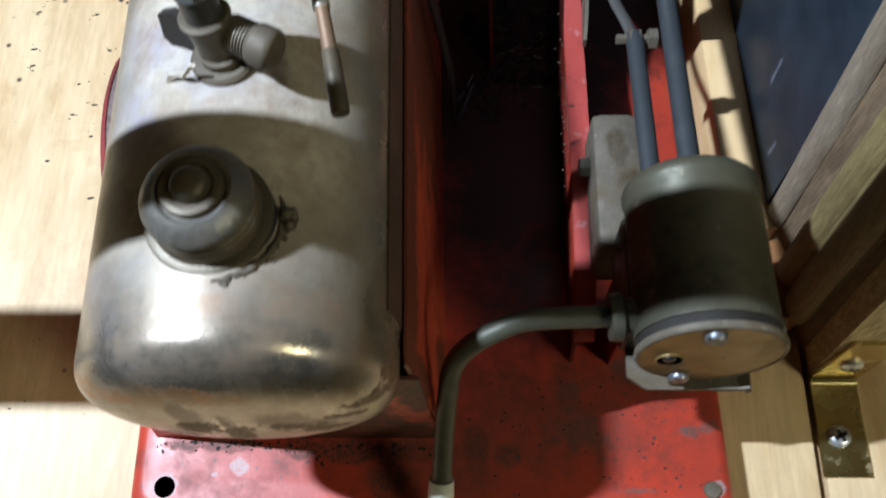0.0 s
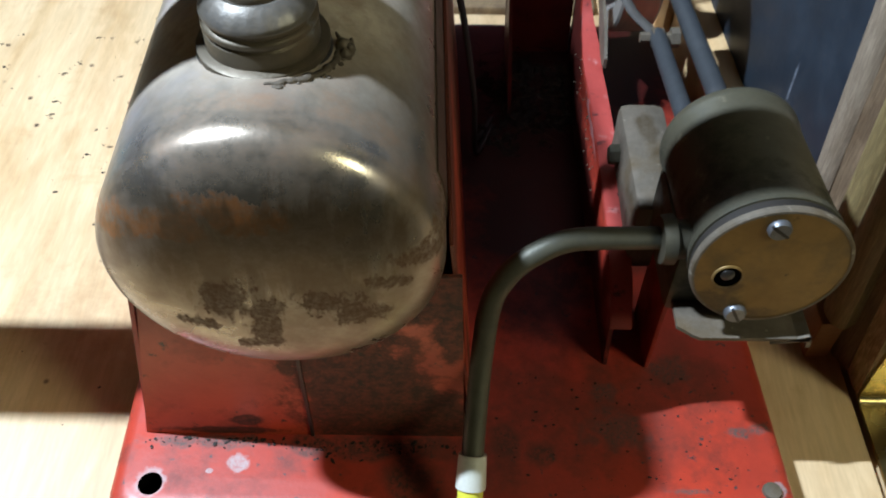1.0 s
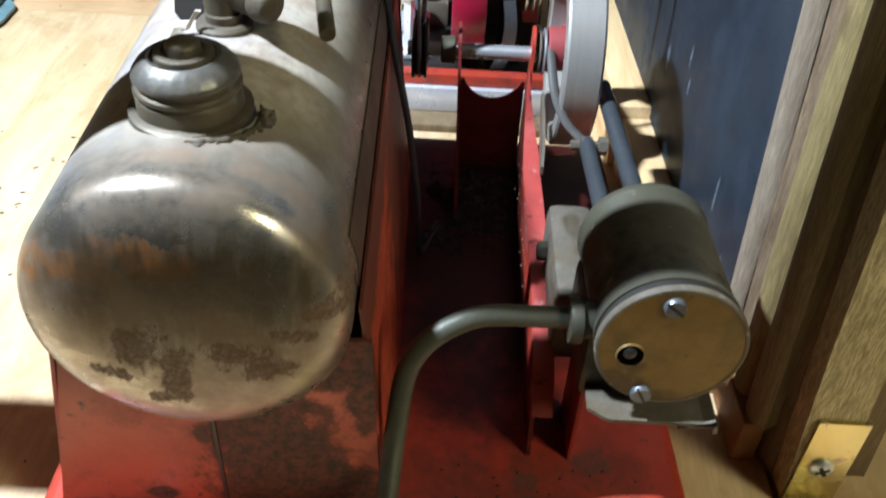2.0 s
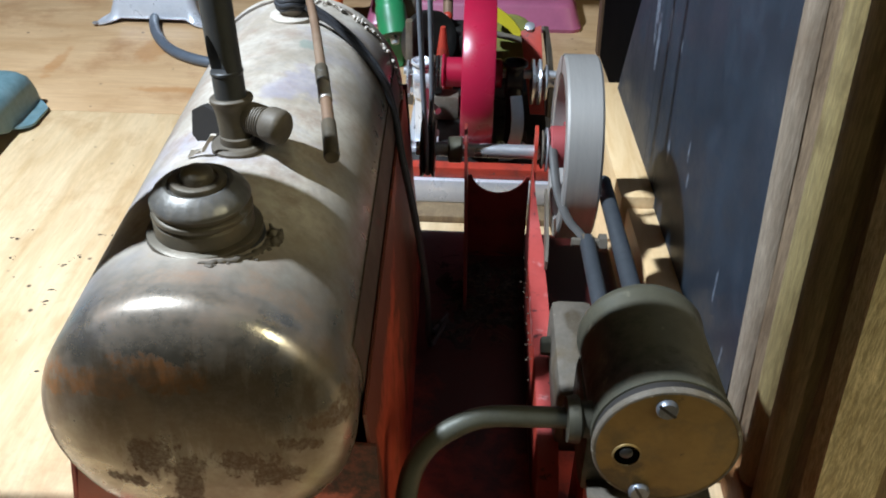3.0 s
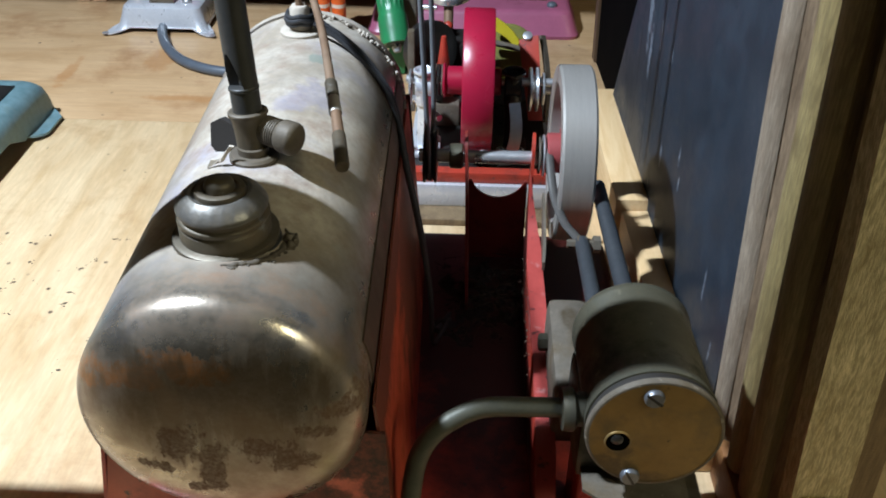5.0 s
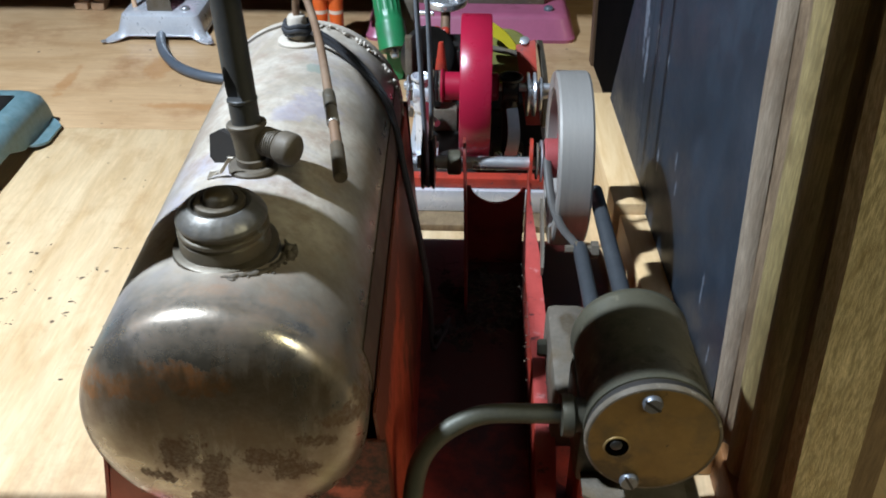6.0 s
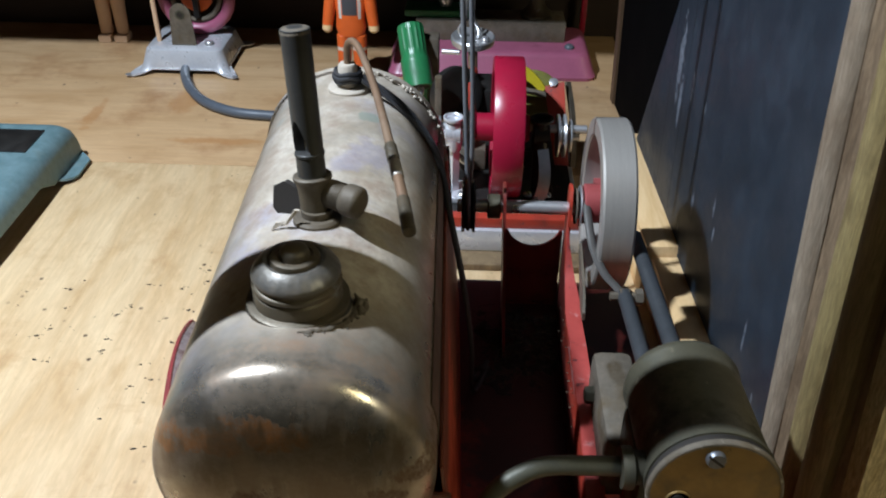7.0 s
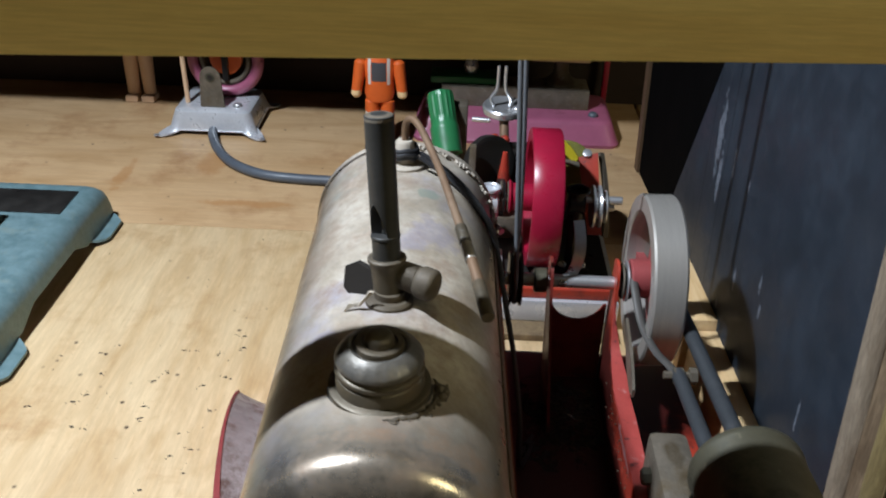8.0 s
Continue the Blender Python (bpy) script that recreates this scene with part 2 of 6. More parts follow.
VALVEDOME = surface("bluish_dulled_brass", (0.150, 0.143, 0.130), (0.090, 0.080, 0.062), (0.34, 0.50), 0.5, 90, (1, 1, 1), 0.25, 800, (0.10, 0.078, 0.05), (0.52, 0.78), 70)
SILVERED = surface("dull_silver_paint", (0.70, 0.715, 0.74), (0.58, 0.595, 0.62), (0.24, 0.4), 0.45, 80, (1, 1, 1), 0.1, 600, (0.28, 0.28, 0.29), (0.60, 0.82), 60)
DUSTBRASS = surface("dusty_dark_brass", (0.105, 0.086, 0.060), (0.068, 0.054, 0.037), (0.55, 0.7), 0.25, 120, (1, 1, 1), 0.3, 900, (0.24, 0.205, 0.15), (0.6, 0.85), 60)
CHROME = surface("worn_bright_steel", (0.66, 0.665, 0.67), (0.52, 0.525, 0.53), (0.22, 0.42), 0.75, 80, (1, 1, 1), 0.1, 600,
                 (0.28, 0.27, 0.25), (0.6, 0.85), 60)
RIMGREY = surface("turned_grey_steel", (0.43, 0.405, 0.365), (0.36, 0.335, 0.30), (0.36, 0.48), 0.55, 30, (12, 1, 1), 0.06, 400)
BLACKRUBBER = surface("black_rubber", (0.022, 0.022, 0.024), (0.03, 0.03, 0.032), (0.4, 0.6), 0, 60)
GREYRUBBER = surface("grey_hose", (0.085, 0.10, 0.12), (0.06, 0.07, 0.085), (0.4, 0.55), 0, 60)
BELTGREY = surface("grey_belt_rubber", (0.15, 0.155, 0.165), (0.11, 0.115, 0.12), (0.45, 0.6), 0, 90)
COPPER = surface("dusty_copper", (0.22, 0.14, 0.085), (0.155, 0.097, 0.06), (0.45, 0.6), 0.4, 60, (1, 1, 1), 0.1, 600, (0.21, 0.155, 0.10), (0.5, 0.75), 40)
ZINC = surface("yellow_passivated_steel", (0.66, 0.52, 0.22), (0.55, 0.50, 0.26), (0.2, 0.32), 1.0, 45, (1, 1, 1), 0.05, 500, (0.45, 0.30, 0.30), (0.6, 0.75), 50)
CRIMSON = surface("crimson_enamel", (0.32, 0.009, 0.035), (0.27, 0.008, 0.03), (0.25, 0.38), 0, 50, (1, 1, 1), 0.05, 500, None, spots=(0.5, 0.3, 0.32), spots_at=(0.76, 0.78), spots_scale=160)
PINK = surface("faded_pink_enamel", (0.33, 0.095, 0.16), (0.27, 0.075, 0.13), (0.3, 0.45), 0, 50, (1, 1, 1), 0.1, 500, (0.16, 0.06, 0.08), (0.6, 0.85), 40)
FADEDRED = surface("faded_red_enamel", (0.30, 0.060, 0.060), (0.22, 0.045, 0.042), (0.4, 0.6), 0, 60, (1, 1, 1), 0.12, 600, (0.12, 0.05, 0.045), (0.52, 0.8), 50)
CONROD = surface("dull_grey_rod", (0.10, 0.094, 0.085), (0.062, 0.058, 0.052), (0.42, 0.6), 0.35, 70, (1, 1, 1), 0.2, 800, (0.05, 0.045, 0.04), (0.52, 0.78), 80)
FLAPMETAL = surface("scratched_bright_tin", (0.42, 0.40, 0.385), (0.26, 0.235, 0.22), (0.25, 0.42), 0.5, 90, (1, 3, 1), 0.5, 500, (0.12, 0.075, 0.06), (0.46, 0.64), 110)
SCREWGREY = surface("dull_screw_steel", (0.19, 0.20, 0.215), (0.13, 0.135, 0.145), (0.32, 0.5), 0.7, 120, (1, 1, 1), 0.15, 900, (0.08, 0.075, 0.07), (0.55, 0.75), 200)
OLIVEYELLOW = surface("dull_olive_yellow", (0.17, 0.165, 0.03), (0.12, 0.115, 0.02), (0.4, 0.6), 0, 60, (1, 1, 1), 0.1, 500, (0.05, 0.05, 0.02), (0.55, 0.8), 60)
GREYPIPE = surface("dull_grey_pipe", (0.088, 0.086, 0.062), (0.056, 0.055, 0.038), (0.40, 0.56), 0.35, 70, (1, 1, 1), 0.15, 800, (0.045, 0.045, 0.035), (0.52, 0.78), 90)
CUFF = surface("milky_tube_cuff", (0.55, 0.56, 0.50), (0.45, 0.46, 0.38), (0.3, 0.45), 0, 90)
HOLE = surface("black_hole", (0.002, 0.002, 0.002), (0.003, 0.003, 0.003), (0.9, 1.0), 0, 60)
HOLE.node_tree.nodes["Principled BSDF"].inputs["Specular IOR Level"].default_value = 0.0
# Grimy red, darker than the enamel to carry the shade on these plates.
SHADEDRED = surface("grimy_shaded_red", (0.20, 0.024, 0.017), (0.13, 0.016, 0.011), (0.35, 0.55), 0, 35, (1, 1, 1), 0.2, 700, (0.03, 0.012, 0.008), (0.48, 0.72), 45, (0.24, 0.03, 0.02), (0.64, 0.74), 80)
LIPRED = surface("rubbed_red_edge", (0.40, 0.066, 0.055), (0.29, 0.040, 0.032), (0.35, 0.5), 0, 60, (1, 1, 1), 0.15, 700, (0.48, 0.24, 0.22), (0.62, 0.72), 90, (0.05, 0.02, 0.02), (0.60, 0.67), 170)
GREEN = surface("green_enamel", (0.03, 0.20, 0.07), (0.025, 0.15, 0.055), (0.3, 0.45), 0, 60, (1, 1, 1), 0.1, 500, (0.06, 0.10, 0.05), (0.6, 0.8), 60)
TEAL = surface("teal_hammered_paint", (0.12, 0.20, 0.215), (0.19, 0.29, 0.31), (0.35, 0.5), 0.2, 160, (1, 1, 1), 0.6, 500, (0.20, 0.24, 0.20), (0.55, 0.8), 60)
ORANGE = surface("orange_plastic", (0.72, 0.13, 0.02), (0.62, 0.10, 0.015), (0.4, 0.55), 0, 60, (1, 1, 1), 0.05)
SKIN = surface("pale_plastic", (0.62, 0.42, 0.26), (0.56, 0.37, 0.22), (0.45, 0.6), 0, 60, (1, 1, 1), 0.05)
YELLOWTUBE = surface("yellow_tube", (0.62, 0.60, 0.06), (0.55, 0.52, 0.05), (0.3, 0.4), 0, 60, (1, 1, 1), 0.02)
YELLOW = surface("yellow_paint", (0.62, 0.52, 0.03), (0.55, 0.45, 0.02), (0.3, 0.45), 0, 60)
BLACK = surface("black_oily_metal", (0.018, 0.017, 0.016), (0.03, 0.028, 0.025), (0.25, 0.5), 0.3, 80, (1, 1, 1), 0.2)
FLUFF = surface("oily_fluff", (0.009, 0.007, 0.005), (0.016, 0.012, 0.008), (0.6, 0.85), 0, 80)
GLINT = surface("wet_threads", (0.20, 0.17, 0.12), (0.12, 0.10, 0.07), (0.15, 0.3), 0.3, 200)
WALLPAINT = surface("dim_room_wall", (0.13, 0.11, 0.085), (0.10, 0.085, 0.065), (0.7, 0.9), 0, 3)


PLYBACK = stained(PLYBACK, "stained_shaded_plywood", [(-0.240, 0.532, 0, 0.016, 0.022, 0.02), (-0.305, 0.500, 0, 0.006, 0.030, 0.02), (-0.20, 0.462, 0, 0.045, 0.006, 0.02), (-0.33, 0.452, 0, 0.030, 0.004, 0.02)], (0.36, 0.17, 0.055), 0.45, 0.0, 1.0, 0.7, 60, 0.55)
CHEEK = surface("dark_brown_cheek", (0.075, 0.046, 0.030), (0.050, 0.026, 0.018), (0.5, 0.7), 0.1, 40, (1, 1, 1), 0.2, 700, (0.05, 0.03, 0.02), (0.5, 0.75), 50, (0.14, 0.028, 0.018), (0.62, 0.72), 45)
SLATE = stained(SLATE, "scuffed_blue_black_paint", [(0.105, 0.333, 0.124, 0.05, 0.0050, 0.024), (0.105, 0.324, 0.103, 0.05, 0.0032, 0.018), (0.106, 0.304, 0.121, 0.05, 0.0016, 0.010), (0.109, 0.2345, 0.0757, 0.05, 0.0011, 0.0050),
                                                    (0.108, 0.273, 0.069, 0.05, 0.0020, 0.0060), (0.108, 0.2395, 0.090, 0.05, 0.0012, 0.0060), (0.108, 0.2915, 0.0425, 0.05, 0.0012, 0.0030), (0.111, 0.174, 0.064, 0.05, 0.0012, 0.0080),
                                                    (0.112, 0.153, 0.045, 0.05, 0.0012, 0.0050), (0.107, 0.278, 0.121, 0.05, 0.0012, 0.0040)], (0.26, 0.29, 0.34), 0.6, 0.0, 1.0, 0.9, 210, 0.6, 0.7)
SLATE = stained(SLATE, "grooved_blue_black_paint", [(0.107, 0.318, 0.1, 0.05, 0.0007, 0.30), (0.107, 0.348, 0.1, 0.05, 0.0005, 0.30)], (0.004, 0.006, 0.009), 0.6, 0.0, 0.8, 0.05, 60, 0.8)
ORANGERED = surface("rubbed_orange_red_enamel", (0.46, 0.072, 0.027), (0.34, 0.045, 0.02), (0.34, 0.52), 0, 45, (1, 1, 1), 0.14, 700,
                    (0.12, 0.030, 0.015), (0.52, 0.80), 60, (0.05, 0.03, 0.02), (0.63, 0.69), 200, 0.6)
# Grime, and the shadow across the firebox side painted as dark areas.
SIDERED = stained(ORANGERED, "grimy_shaded_side", [(-0.012, 0.10, 0.105, 0.05, 0.12, 0.020), (-0.012, 0.18, 0.07, 0.05, 0.06, 0.06), (-0.012, 0.075, 0.030, 0.05, 0.014, 0.020), (-0.012, 0.060, 0.080, 0.05, 0.006, 0.025)], (0.048, 0.020, 0.010), 0.6, 0.0, 1.0, 0.6, 60, 0.8)
FIREFRONT = stained(ORANGERED, "sooty_red_enamel", [(-0.043, 0.053, 0.048, 0.030, 0.03, 0.046), (-0.024, 0.053, 0.026, 0.040, 0.03, 0.024), (-0.086, 0.053, 0.0200, 0.026, 0.02, 0.0034), (-0.080, 0.053, 0.0262, 0.007, 0.02, 0.0045), (-0.026, 0.053, 0.086, 0.022, 0.02, 0.014), (-0.017, 0.053, 0.082, 0.009, 0.02, 0.030)],
                    (0.020, 0.014, 0.009), 0.7, 0.0, 0.6, 0.5, 80, 0.95, 0.25)
# Soot marks; the first three also paint part of the boiler's shadow.
BASERED = stained(RED, "sooty_shaded_base", [(-0.060, 0.0495, 0.0177, 0.008, 0.0055, 0.01), (-0.036, 0.0490, 0.0177, 0.028, 0.0058, 0.01), (-0.030, 0.040, 0.0177, 0.009, 0.010, 0.01), (0.001, 0.052, 0.0177, 0.006, 0.008, 0.01), (0.012, 0.0475, 0.0177, 0.006, 0.005, 0.01)],
                  (0.038, 0.030, 0.024), 0.75, 0.0, 0.9, 0.5, 150, 0.85, 0.7)
# Bed floor: oil, deepened by the boiler's shade painted into it.
BASERED = stained(BASERED, "oily_shaded_red_base", [(0.018, 0.225, 0.0177, 0.052, 0.165, 0.02), (0.030, 0.26, 0.0177, 0.10, 0.07, 0.02)], (0.020, 0.0035, 0.003), 0.4, 0.0, 1.0, 0.25, 40, 0.95)
BASERED = stained(BASERED, "chipped_red_base", [(0.036, 0.0566, 0.0177, 0.012, 0.008, 0.01), (0.034, 0.070, 0.0177, 0.006, 0.004, 0.01), (0.0564, 0.0785, 0.0177, 0.008, 0.006, 0.01), (0.083, 0.0573, 0.0177, 0.0055, 0.0024, 0.01), (0.0757, 0.0556, 0.0177, 0.0055, 0.0026, 0.01), (0.0559, 0.0355, 0.0177, 0.008, 0.0012, 0.01), (-0.090, 0.0505, 0.0177, 0.022, 0.0030, 0.01)],
                  (0.070, 0.062, 0.055), 0.75, 0.0, 0.9, 0.8, 240, 0.9, 0.8)
BASERED = stained(BASERED, "bare_spotted_red_base", [(-0.0821, 0.0429, 0.0177, 0.0046, 0.0043, 0.01), (-0.1076, 0.0366, 0.0177, 0.0064, 0.0062, 0.01), (-0.0904, 0.0404, 0.0177, 0.0016, 0.0012, 0.01), (0.0837, 0.0365, 0.0177, 0.004, 0.004, 0.01)], (0.34, 0.31, 0.31), 0.6, 0.2, 0.5, 0.3, 260, 0.85, 0.5)
BASERED = stained(BASERED, "grimy_red_base", [(0.020, 0.062, 0.0177, 0.060, 0.022, 0.02), (-0.010, 0.045, 0.0177, 0.030, 0.016, 0.02), (0.060, 0.075, 0.0177, 0.018, 0.020, 0.02)], (0.075, 0.026, 0.018), 0.55, 0.0, 1.0, 0.7, 55, 0.55, 0.5)
BOILER = stained(BOILER, "green_patched_boiler", [(-0.0515, 0.1985, 0.150, 0.0065, 0.0045, 0.02)], (0.16, 0.20, 0.165), 0.6, 0.0, 0.7, 0.6, 130, 0.75, 0.3)
BOILER = stained(BOILER, "violet_patched_boiler", [(-0.0560, 0.158, 0.150, 0.007, 0.007, 0.02), (-0.048, 0.17, 0.15, 0.010, 0.012, 0.02), (-0.080, 0.10, 0.145, 0.008, 0.008, 0.02)], (0.22, 0.205, 0.27), 0.6, 0.0, 1.0, 0.7, 110, 0.55, 0.3)
BOILER = stained(BOILER, "rust_bloom_boiler", [(-0.0760, 0.043, 0.1315, 0.014, 0.02, 0.0050), (-0.0640, 0.043, 0.1345, 0.011, 0.02, 0.0065), (-0.092, 0.046, 0.127, 0.006, 0.02, 0.0040)], (0.35, 0.150, 0.048), 0.45, 0.5, 1.0, 0.9, 130, 0.95, 0.4, (1.2, 1, 0.9))
BOILER = stained(BOILER, "faint_bloom_boiler", [(-0.037, 0.058, 0.148, 0.009, 0.006, 0.02), (-0.060, 0.056, 0.149, 0.016, 0.003, 0.02)], (0.27, 0.16, 0.09), 0.5, 0.4, 1.0, 0.9, 190, 0.45, 0.7)
# Brown tarnish, with the dim room's reflection painted into the end's middle.
BOILER = stained(BOILER, "brown_reflection_boiler", [(-0.058, 0.040, 0.1235, 0.036, 0.03, 0.0170)], (0.18, 0.128, 0.075), 0.34, 0.8, 1.0, 0.7, 90, 0.75, 0.35, (2.2, 1, 0.45))
BOILER = stained(BOILER, "faint_run_boiler", [(-0.0695, 0.040, 0.1200, 0.0042, 0.03, 0.0150), (-0.0612, 0.040, 0.1110, 0.0030, 0.03, 0.0110), (-0.0470, 0.040, 0.1130, 0.0080, 0.03, 0.0085), (-0.0390, 0.041, 0.1070, 0.0060, 0.03, 0.0070)], (0.13, 0.085, 0.045), 0.55, 0.4, 1.0, 0.5, 120, 0.5, 0.0, (2.0, 1, 0.5))
BOILER = stained(BOILER, "rust_run_boiler", [(-0.0695, 0.040, 0.1080, 0.0062, 0.03, 0.0100), (-0.0607, 0.040, 0.0990, 0.0044, 0.03, 0.0150), (-0.0460, 0.040, 0.1055, 0.0125, 0.03, 0.0058), (-0.0390, 0.041, 0.1010, 0.0085, 0.03, 0.0048), (-0.0245, 0.043, 0.1180, 0.0090, 0.03, 0.0042), (-0.0185, 0.045, 0.1225, 0.0048, 0.03, 0.0060), (-0.0310, 0.042, 0.1120, 0.0075, 0.03, 0.0032), (-0.0760, 0.041, 0.0980, 0.0055, 0.03, 0.0028), (-0.0660, 0.041, 0.0890, 0.0048, 0.03, 0.0026)],
                 (0.085, 0.036, 0.008), 0.75, 0.0, 0.6, 0.9, 190, 0.9, 0.5, (1.5, 1, 0.75))
BRASSLID = stained(BRASSLID, "smeared_brass_plate", [(0.0530, 0.062, 0.0800, 0.0065, 0.03, 0.0050), (0.0600, 0.062, 0.0750, 0.0110, 0.03, 0.0032), (0.0560, 0.062, 0.0860, 0.0045, 0.03, 0.0040)], (0.050, 0.032, 0.014), 0.65, 0.1, 1.0, 0.7, 150, 0.75, 0.3)
CHESTGREY = stained(CASTGREY, "oil_stained_casting", [(0.0530, 0.118, 0.0715, 0.0050, 0.014, 0.012), (0.0430, 0.110, 0.0650, 0.010, 0.010, 0.005), (0.0480, 0.140, 0.0715, 0.004, 0.008, 0.010)], (0.050, 0.033, 0.012), 0.4, 0.1, 1.0, 0.8, 130, 0.75, 0.5)
# Oil low on the inner face, with the wall's shade painted in.
WALLRED = stained(RED, "oily_shaded_wall", [(0.045, 0.17, 0.020, 0.05, 0.16, 0.026), (0.045, 0.23, 0.030, 0.05, 0.05, 0.040)], (0.030, 0.006, 0.005), 0.4, 0.0, 1.0, 0.4, 60, 0.9)
WALLRED = stained(WALLRED, "worn_red_wall", [(0.046, 0.0915, 0.0400, 0.05, 0.0040, 0.0050), (0.046, 0.0870, 0.0330, 0.05, 0.0030, 0.0045), (0.046, 0.1650, 0.0500, 0.05, 0.0250, 0.0025)], (0.45, 0.24, 0.24), 0.6, 0.0, 0.5, 0.6, 200, 0.8, 0.4)


# ---- building helpers ----
def link_mesh(name, bm, material, parent=None, label="", sharp=38):
    bmesh.ops.recalc_face_normals(bm, faces=bm.faces)
    me = bpy.data.meshes.new(name)
    bm.to_mesh(me)
    bm.free()
    me.polygons.foreach_set("use_smooth", [True] * len(me.polygons))
    me.set_sharp_from_angle(angle=radians(sharp))
    me.materials.append(material)
    ob = new(name, me)
    if parent:
        ob.parent = parent
        ob.matrix_parent_inverse = Matrix.Translation(-top_of(parent))
    if label:
        ob["label"] = label
    return ob


def top_of(ob):
    """Where the thing's own origin stands (only the top-level Empty is off the world's origin)."""
    while ob.parent:
        ob = ob.parent
        if not ob.parent:
            return Vector((0, 0, 0))
    return Vector(ob.location)


def thing(name, place, label, category, group="", kind=""):
    ob = new(name)
    ob.empty_display_size = 0.01
    ob.location = place
    return tagged(ob, label, category, group, kind)


part = link_mesh


def box(bm, lo, hi, bevel=0.0, m=None):
    g = bmesh.ops.create_cube(bm, size=1.0)
    vs = g["verts"]
    for v in vs:
        v.co = Vector([(a + b) / 2 + c * (b - a) for a, b, c in zip(lo, hi, v.co)])
    if bevel:
        es = list({e for v in vs for e in v.link_edges})
        r = bmesh.ops.bevel(bm, geom=es, offset=bevel, segments=2, affect="EDGES", profile=0.6)
        vs = list({v for f in r["faces"] for v in f.verts} | {v for v in vs if v.is_valid})
    if m is not None:
        bmesh.ops.transform(bm, matrix=m, verts=[v for v in vs if v.is_valid])
    return bm


def lathe(bm, profile, m=None, seg=48, close=True):
    """Turns a profile of (radius, height) about z."""
    rings = []
    for r, z in profile:
        rings.append([bm.verts.new((r * math.cos(2 * math.pi * k / seg), r * math.sin(2 * math.pi * k / seg), z)) for k in range(seg)] if r > 1e-7 else [bm.verts.new((0, 0, z))])
    for a, b in zip(rings, rings[1:]):
        for k in range(seg):
            q = [a[k % len(a)], a[(k + 1) % len(a)], b[(k + 1) % len(b)], b[k % len(b)]]
            q = list(dict.fromkeys(q))
            if len(q) > 2:
                bm.faces.new(q)
    if close:
        for ring in (rings[0], rings[-1]):
            if len(ring) > 2:
                bm.faces.new(ring)
    if m is not None:
        bmesh.ops.transform(bm, matrix=m, verts=[v for ring in rings for v in ring])
    return bm


def along(a, b):
    """The pose that lays z from a to b, at a."""
    d = Vector(b) - Vector(a)
    return Matrix.Translation(a) @ d.to_track_quat("Z", "Y").to_matrix().to_4x4()


def rod(bm, a, b, r, seg=24, round_end=0.0, r2=None):
    n = (Vector(b) - Vector(a)).length
    r2 = r if r2 is None else r2
    e = round_end or min(r, r2) * 0.12
    lathe(bm, [(r - e, 0), (r, e), (r2, n - e), (r2 - e, n)], along(a, b), seg)
    return bm


def smooth_line(points, steps=8):
    """A curve through the points (Catmull-Rom)."""
    p = [Vector(q) for q in points]
    p = [2 * p[0] - p[1]] + p + [2 * p[-1] - p[-2]]
    out = []
    for i in range(1, len(p) - 2):
        for k in range(steps):
            t = k / steps
            a, b, c, d = p[i - 1:i + 3]
            out.append(0.5 * (2 * b + (c - a) * t + (2 * a - 5 * b + 4 * c - d) * t * t + (3 * b - a - 3 * c + d) * t ** 3))
    return out + [p[-2]]


def tube(bm, points, r, seg=12, steps=8, flat=1.0):
    line = smooth_line(points, steps)
    rings, up = [], Vector((0, 0, 1))
    for i, q in enumerate(line):
        d = (line[min(i + 1, len(line) - 1)] - line[max(i - 1, 0)]).normalized()
        if abs(d.dot(up)) > 0.98:
            up = Vector((1, 0, 0))
        s = d.cross(up).normalized()
        up = s.cross(d).normalized()
        rr = r(i / (len(line) - 1)) if callable(r) else r
        rings.append([bm.verts.new(q + rr * (s * math.cos(2 * math.pi * k / seg) + up * flat * math.sin(2 * math.pi * k / seg))) for k in range(seg)])
    for a, b in zip(rings, rings[1:]):
        for k in range(seg):
            bm.faces.new([a[k], a[(k + 1) % seg], b[(k + 1) % seg], b[k]])
    bm.faces.new(rings[0])
    bm.faces.new(rings[-1])
    return bm


def plate(bm, outline, m, thick, holes=()):
    """A sheet cut to an outline in x, y and given a thickness along z, laid by m."""
    f = bm.faces.new([bm.verts.new((x, y, 0)) for x, y in outline])
    r = bmesh.ops.extrude_face_region(bm, geom=[f])
    vs = [v for v in r["geom"] if isinstance(v, bmesh.types.BMVert)]
    bmesh.ops.translate(bm, verts=vs, vec=(0, 0, thick))
    bmesh.ops.transform(bm, matrix=m, verts=list(f.verts) + vs)
    return bm


def arc(cx, cy, r, a0, a1, n=12):
    return [(cx + r * math.cos(radians(a0 + (a1 - a0) * k / n)), cy + r * math.sin(radians(a0 + (a1 - a0) * k / n))) for k in range(n + 1)]


def grid_sheet(bm, fn, nu, nv, thick=0.0):
    """A sheet of points fn(u, v), u and v from 0 to 1; with thickness it gets a back."""
    vs = [[bm.verts.new(fn(i / nu, j / nv)) for j in range(nv + 1)] for i in range(nu + 1)]
    fs = [bm.faces.new([vs[i][j], vs[i + 1][j], vs[i + 1][j + 1], vs[i][j + 1]]) for i in range(nu) for j in range(nv)]
    if thick:
        bmesh.ops.recalc_face_normals(bm, faces=fs)
        bmesh.ops.solidify(bm, geom=fs, thickness=thick)
    return bm


def B():
    return bmesh.new()


# ---- the shelf and what closes it ----
tagged(part("shelf_board", box(B(), (-0.95, -0.045, -0.018), (0.1245, 0.4255, 0.0), 0.0006), PLY), "pale plywood shelf board with dark insect specks", "shelf board", kind="structure")
